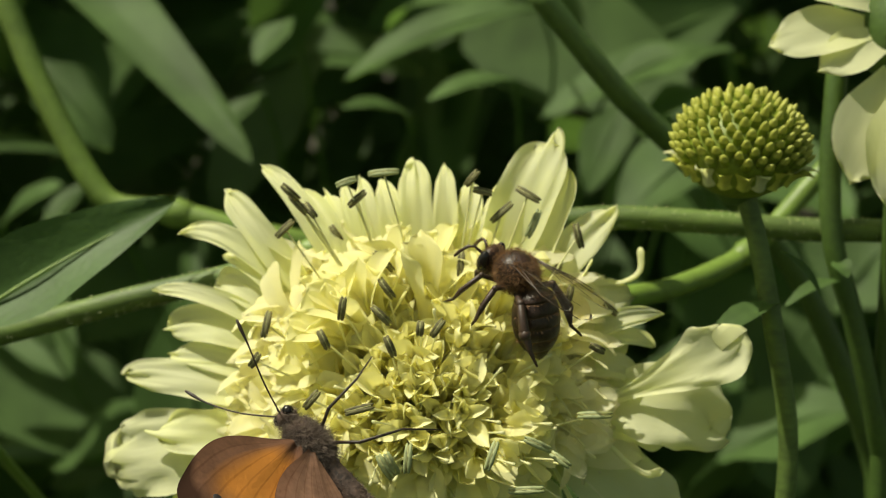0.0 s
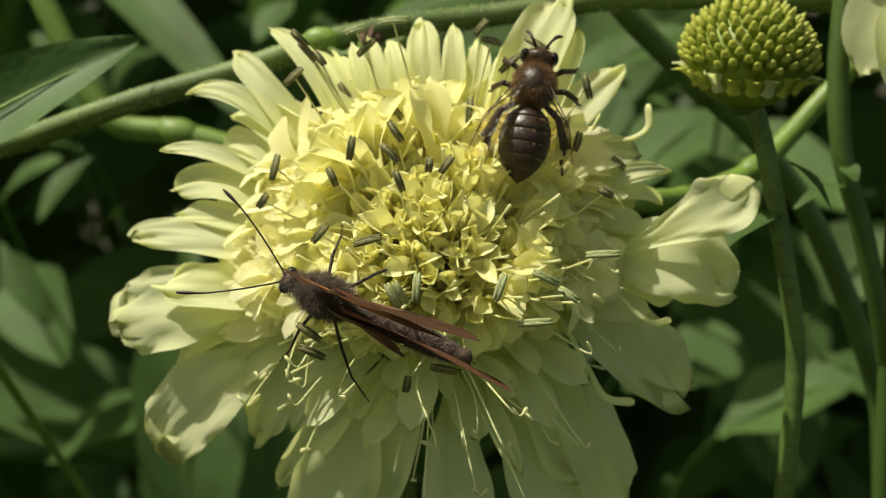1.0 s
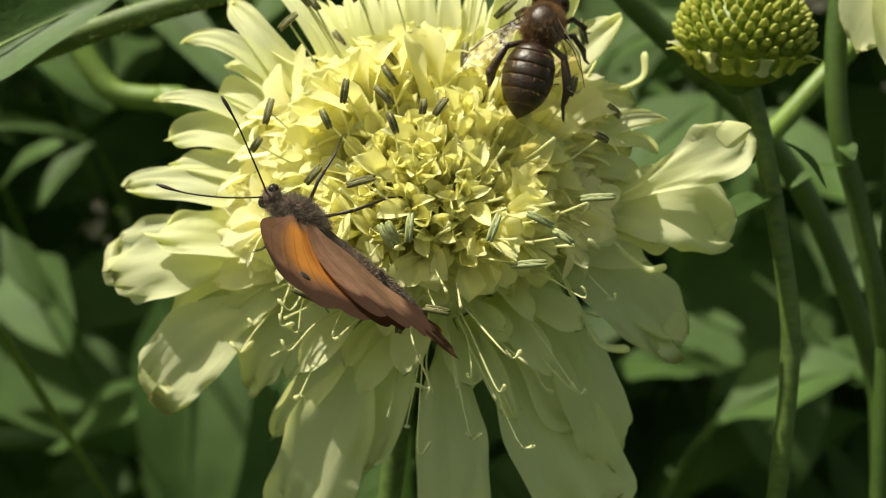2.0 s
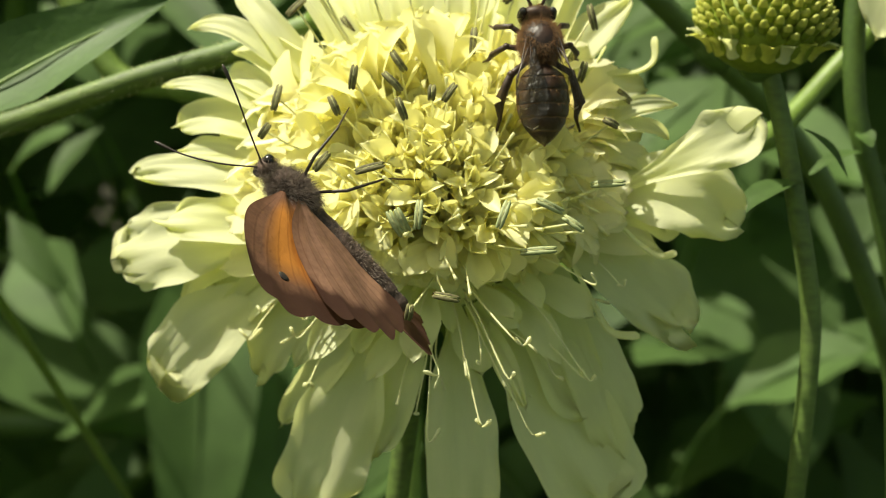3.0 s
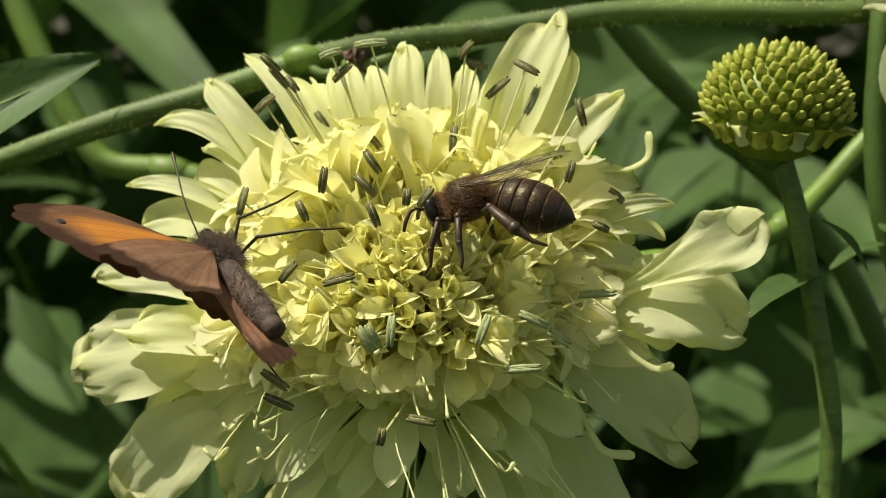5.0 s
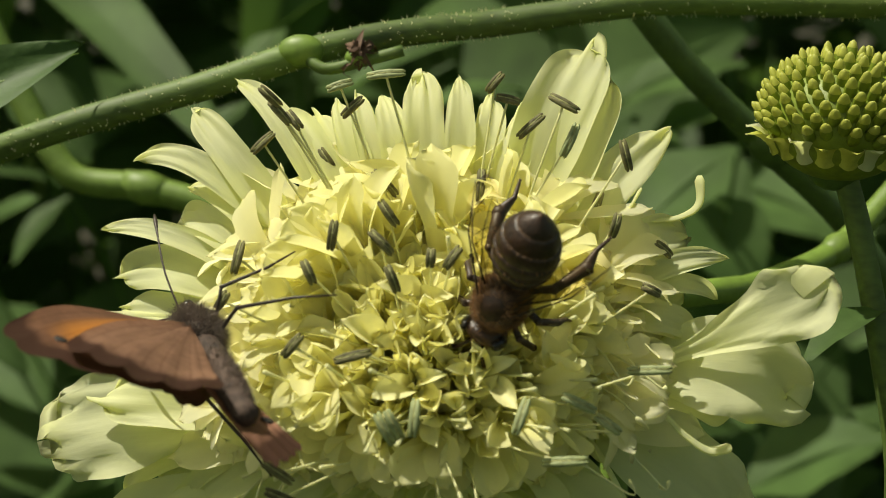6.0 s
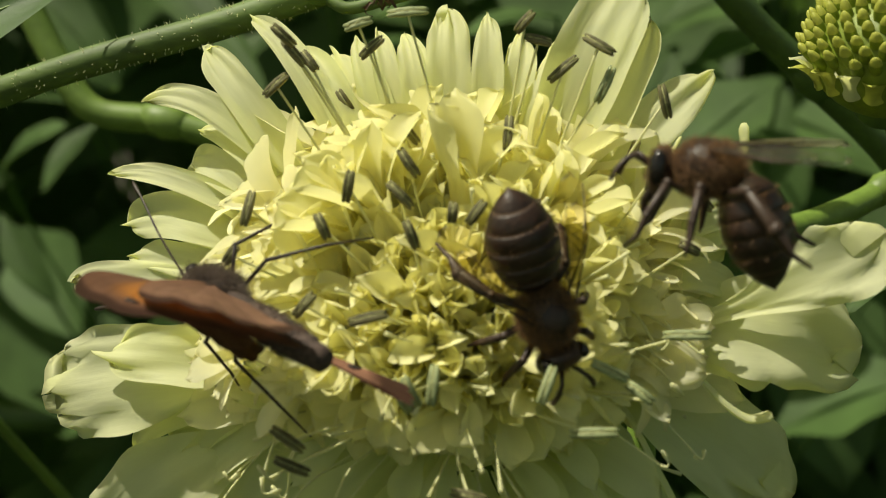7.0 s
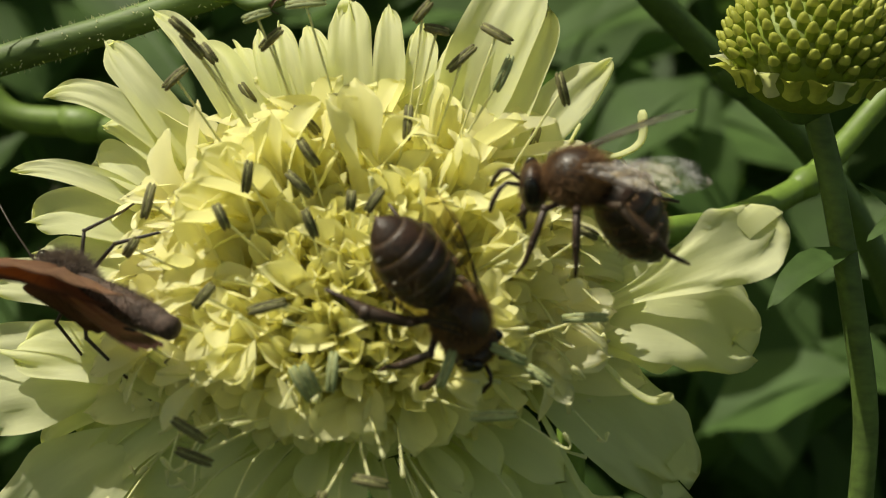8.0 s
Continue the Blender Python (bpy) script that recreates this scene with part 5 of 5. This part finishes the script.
# seconds, place (cm, view frame), way ahead, way up
BEE_A = [
    (0, (0.74, 12.55, 1.33), (-0.77, 0.39, 0.5), (0.26, -0.52, 0.81)),
    (0.2, (0.57, 12.55, 1.17), (-0.41, 0.68, 0.61), (0.13, -0.62, 0.78)),
    (0.4, (0.3, 12.52, 1.21), (-0.33, 0.52, 0.79), (-0.07, -0.85, 0.52)),
    (0.5, (0.61, 12.54, 1.29), (0.0, 0.57, 0.83), (-0.09, -0.82, 0.56)),
    (0.8, (0.91, 12.54, 1.15), (0.26, 0.48, 0.84), (0.07, -0.88, 0.48)),
    (1, (0.72, 12.8, 1.56), (0.18, 0.21, 0.96), (-0.06, -0.97, 0.22)),
    (1.2, (0.68, 12.8, 1.6), (0.74, 0.67, -0.07), (0.13, -0.04, 0.99)),
    (2.3, (0.87, 12.81, 1.63), (0.1, 0.34, 0.93), (0.03, -0.94, 0.34)),
    (2.5, (0.86, 12.81, 1.51), (0.03, 0.45, 0.89), (0.0, -0.89, 0.45)),
    (2.8, (0.796, 12.81, 1.632), (0.12, 0.43, 0.9), (0.03, -0.9, 0.43)),
    (3, (0.75, 12.52, 1.25), (-0.08, 0.29, 0.95), (0.11, -0.95, 0.3)),
    (3.2, (0.82, 12.35, 1.126), (0.3, 0.32, 0.9), (0.01, -0.94, 0.33)),
    (3.4, (0.615, 12.24, 0.894), (-0.11, 0.29, 0.95), (0.05, -0.95, 0.3)),
    (3.5, (0.65, 12.19, 0.69), (-0.41, 0.11, 0.91), (0.28, -0.93, 0.24)),
    (3.6, (0.549, 12.37, 0.89), (-0.48, 0.57, 0.67), (0.13, -0.71, 0.7)),
    (3.8, (0.575, 12.28, 0.9), (-0.91, 0.22, 0.36), (0.28, -0.32, 0.91)),
    (4, (0.5, 12.26, 1.01), (-0.92, 0.36, 0.15), (0.04, -0.29, 0.96)),
    (4.2, (0.378, 12.23, 0.874), (-0.98, 0.21, 0.05), (-0.02, -0.31, 0.95)),
    (4.5, (0.3, 12.25, 1.01), (-0.86, 0.49, -0.16), (-0.18, 0.02, 0.98)),
    (4.7, (0.35, 12.29, 0.96), (-0.87, 0.48, -0.1), (-0.11, 0.02, 0.99)),
    (5.8, (0.4, 12.36, 0.77), (-0.45, 0.43, -0.79), (-0.34, -0.89, -0.29)),
    (6.2, (0.24, 12.23, 0.6), (-0.42, 0.47, -0.77), (-0.43, -0.86, -0.29)),
    (6.5, (0.28, 12.23, 0.61), (-0.5, 0.41, -0.76), (-0.44, -0.88, -0.17)),
    (6.8, (0.59, 12.35, 0.61), (0.17, 0.29, -0.94), (0.02, -0.96, -0.29)),
    (7, (0.35, 12.17, 0.31), (0.38, 0.11, -0.92), (0.29, -0.96, 0.0)),
    (7.5, (0.4, 12.08, 0.08), (0.55, 0.4, -0.73), (0.51, -0.85, -0.08)),
    (8, (0.43, 12.08, 0.17), (0.49, 0.5, -0.71), (0.71, -0.7, -0.01)),
]
BEE_B = [
    (0, (13.8, 12.97, 11.78), (-0.95, 0.0, 0.32), (0.0, -0.41, 0.91)),
    (5, (13.8, 13.66, 10.72), (-0.95, -0.04, 0.31), (0.01, -0.46, 0.89)),
    (5.8, (7.5, 13.2, 3.6), (-0.82, 0.4, 0.34), (0.0, -0.45, 0.89)),
    (6, (4.6, 13.0, 2.2), (-0.75, 0.35, 0.55), (0.1, -0.5, 0.86)),
    (6.1, (1.95, 12.21, 1.35), (-0.7, 0.29, 0.66), (0.34, -0.68, 0.66)),
    (6.2, (1.62, 11.6, 1.07), (-0.63, 0.25, 0.74), (0.62, -0.43, 0.66)),
    (6.4, (1.71, 11.9, 1.28), (-0.93, 0.07, 0.35), (0.18, -0.76, 0.62)),
    (6.5, (1.7, 12.18, 1.36), (-0.99, 0.09, 0.08), (0.02, -0.52, 0.85)),
    (6.6, (1.64, 11.85, 1.03), (-0.84, 0.21, 0.51), (0.37, -0.48, 0.8)),
    (6.8, (1.79, 12.16, 1.25), (-0.94, 0.12, 0.32), (0.17, -0.64, 0.75)),
    (7, (1.47, 11.67, 1.16), (-0.97, 0.24, 0.09), (0.05, -0.18, 0.98)),
    (7.5, (1.32, 11.7, 1.13), (-0.95, 0.13, -0.28), (-0.3, -0.3, 0.9)),
    (8, (1.37, 12.03, 1.03), (-0.99, 0.13, -0.07), (-0.13, -0.52, 0.85)),
]
BUTTERFLY = [
    (0, (-1.25, 12.16, -0.13), (-0.68, 0.22, 0.70), (-0.46, -0.83, -0.22)),
    (0.2, (-1.15, 12.1, -0.22), (-0.71, 0.17, 0.68), (-0.45, -0.84, -0.24)),
    (0.4, (-1.38, 12.2, -0.2), (-0.73, 0.0, 0.68), (-0.25, -0.93, -0.25)),
    (0.5, (-1.3, 12.17, -0.2), (-0.91, 0.04, 0.42), (0.0, -1.0, 0.07)),
    (0.8, (-1.1, 12.1, -0.47), (-0.91, 0.09, 0.41), (-0.03, -0.99, 0.08)),
    (1.2, (-1.3, 12.14, -0.15), (-0.92, 0.02, 0.39), (0.0, -1.0, 0.03)),
    (2.3, (-1.37, 12.19, -0.16), (-0.73, -0.05, 0.69), (-0.20, -0.93, -0.28)),
    (2.8, (-1.467, 12.26, 0.024), (-0.73, 0.08, 0.68), (-0.31, -0.9, -0.29)),
    (3, (-1.49, 12.16, -0.04), (-0.71, -0.06, 0.71), (-0.26, -0.91, -0.31)),
    (3.4, (-1.525, 12.16, -0.117), (-0.7, 0.12, 0.7), (-0.45, -0.83, -0.33)),
    (3.8, (-1.77, 12.56, 0.327), (-0.54, 0.33, 0.77), (-0.52, -0.86, 0.01)),
    (4, (-1.79, 12.45, 0.31), (-0.58, 0.41, 0.7), (-0.52, -0.85, 0.07)),
    (4.2, (-2.015, 12.44, 0.285), (-0.44, 0.58, 0.69), (-0.74, -0.67, 0.09)),
    (4.5, (-1.71, 12.49, 0.3), (-0.53, 0.67, 0.51), (-0.79, -0.61, -0.02)),
    (4.7, (-1.76, 12.48, 0.4), (-0.48, 0.75, 0.46), (-0.78, -0.6, 0.15)),
    (5.8, (-2.01, 12.65, 0.28), (-0.51, 0.79, 0.35), (-0.8, -0.58, 0.14)),
    (6.2, (-1.92, 12.49, 0.37), (-0.32, 0.86, 0.39), (-0.88, -0.42, 0.23)),
    (6.5, (-1.93, 12.53, 0.22), (-0.6, 0.74, 0.32), (-0.75, -0.65, 0.1)),
    (7, (-1.89, 12.55, 0.29), (-0.64, 0.73, 0.24), (-0.66, -0.70, 0.15)),
    (7.5, (-1.97, 12.6, 0.23), (-0.64, 0.75, 0.18), (-0.68, -0.69, 0.15)),
    (8, (-2.41, 13.25, 0.34), (-0.7, 0.67, 0.23), (-0.63, -0.74, 0.18)),
]
SWEEP = [(0, 14), (0.2, 12), (0.4, 4), (0.5, 5), (0.8, 2), (1.2, 7), (2.3, -4), (2.8, -5), (3.0, -6), (3.4, -10), (3.8, -9), (4.0, -12), (4.2, -16), (4.5, 9), (4.7, 20), (5.8, -18), (6.2, -18), (6.5, -21), (7, -23), (7.5, -24), (8, -10)]  # seconds, degrees by which the wings are drawn forward
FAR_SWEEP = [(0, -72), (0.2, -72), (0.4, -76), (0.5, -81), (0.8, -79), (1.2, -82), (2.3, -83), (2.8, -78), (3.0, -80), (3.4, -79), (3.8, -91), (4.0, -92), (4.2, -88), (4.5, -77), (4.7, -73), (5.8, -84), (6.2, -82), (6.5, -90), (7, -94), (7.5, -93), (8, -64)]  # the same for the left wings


DROOP_A = [(0, -64), (0.2, -7), (0.4, 4), (0.5, -9), (0.8, -13), (1, -8), (1.2, -55), (2.3, -12), (2.5, -8), (2.8, -12), (3, -18), (3.2, -13), (3.4, -14), (3.5, -9), (3.6, -20), (3.8, -56), (4, -63), (4.2, -57), (4.5, -60), (4.7, -54), (5.8, 32), (6.2, 23), (6.5, 25), (6.8, 26), (7, 19), (7.5, -1), (8, -8)]  # seconds, degrees by which the abdomen bends
DROOP_B = [(0, -10), (6.1, -13), (6.2, -33), (6.4, -32), (6.5, -45), (6.6, -32), (6.8, -64), (7, -68), (7.5, -81), (8, -65)]


# seconds, degrees by which the bee's wings are spread, lifted and tilted
SPREAD_A = [(0, -6, 4, 14), (0.4, -6, 4, 14), (0.6, -2, 4, 14), (0.8, 6, 4, 14), (1.2, 16, 6, 14), (2.3, 20, 4, 14), (2.8, 14, 4, 14), (3.0, -5, 4, 14), (3.5, -5, 4, 14), (3.8, -2, 6, 16), (4.2, 0, 8, 18), (4.7, 0, 6, 18), (5.8, 18, 4, 14), (7, 16, 2, 14), (8, 6, 0, 16)]
SPREAD_B = [(0, 40, 20, 20), (6.0, 40, 20, 20), (6.3, 14, 10, 20), (7, 16, 8, 20), (8, 18, 8, 24)]

OPEN = [(0, 3), (0.4, 2), (0.5, 0), (1.2, 0), (2.3, 2), (3.5, 2), (4.0, 0), (4.5, 0), (5.8, 0), (8, 0)]  # seconds, degrees by which each wing leans out


def opened(t):
    for (a, x), (b, y) in zip(OPEN, OPEN[1:]):
        if t <= b:
            return x + (y - x) * (t - a) / (b - a)
    return OPEN[-1][1]


def motions():
    for ob, rows in ((abdomen_a, DROOP_A), (abdomen_b, DROOP_B)):
        walk(ob, [(t, pose(CM * -0.08, 0, CM * -0.02, 0, a, 0)) for t, a in rows])
    for wings, rows in ((wings_a, SPREAD_A), (wings_b, SPREAD_B)):
        for ob, s, x, yaw in wings:
            walk(ob, [(t, wing_pose(s, x, yaw, spread, lift, roll)) for t, spread, lift, roll in rows])
    for ob, rows in ((bee_a, BEE_A), (bee_b, BEE_B), (fly, BUTTERFLY)):
        walk(ob, [(t, VIEW @ local(p, f, u)) for t, p, f, u in rows])
    for s, fw, hw in fly_wings:
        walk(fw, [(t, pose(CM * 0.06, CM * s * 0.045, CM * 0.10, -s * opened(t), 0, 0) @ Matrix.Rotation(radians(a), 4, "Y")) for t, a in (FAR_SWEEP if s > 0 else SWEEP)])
        walk(hw, [(t, pose(CM * -0.06, CM * s * 0.085, CM * 0.08, -s * (opened(t) + 1), 0, 0) @ Matrix.Rotation(radians((0.12 if s > 0 else 0.4) * a - 5 * s), 4, "Y")) for t, a in (FAR_SWEEP if s > 0 else SWEEP)])
    for ob, sway in swaying:
        base = ob.matrix_basis.copy()
        turn = STEM_TURN if sway is STEM_SWAY else {}
        walk(ob, [(t, VIEW @ Matrix.Translation((CM * x, 0, CM * z)) @ PIVOT @ Matrix.Rotation(radians(turn.get(t, 0)), 4, "Y") @ PIVOT.inverted() @ VIEW.inverted() @ base) for t, x, z in sway])


motions()
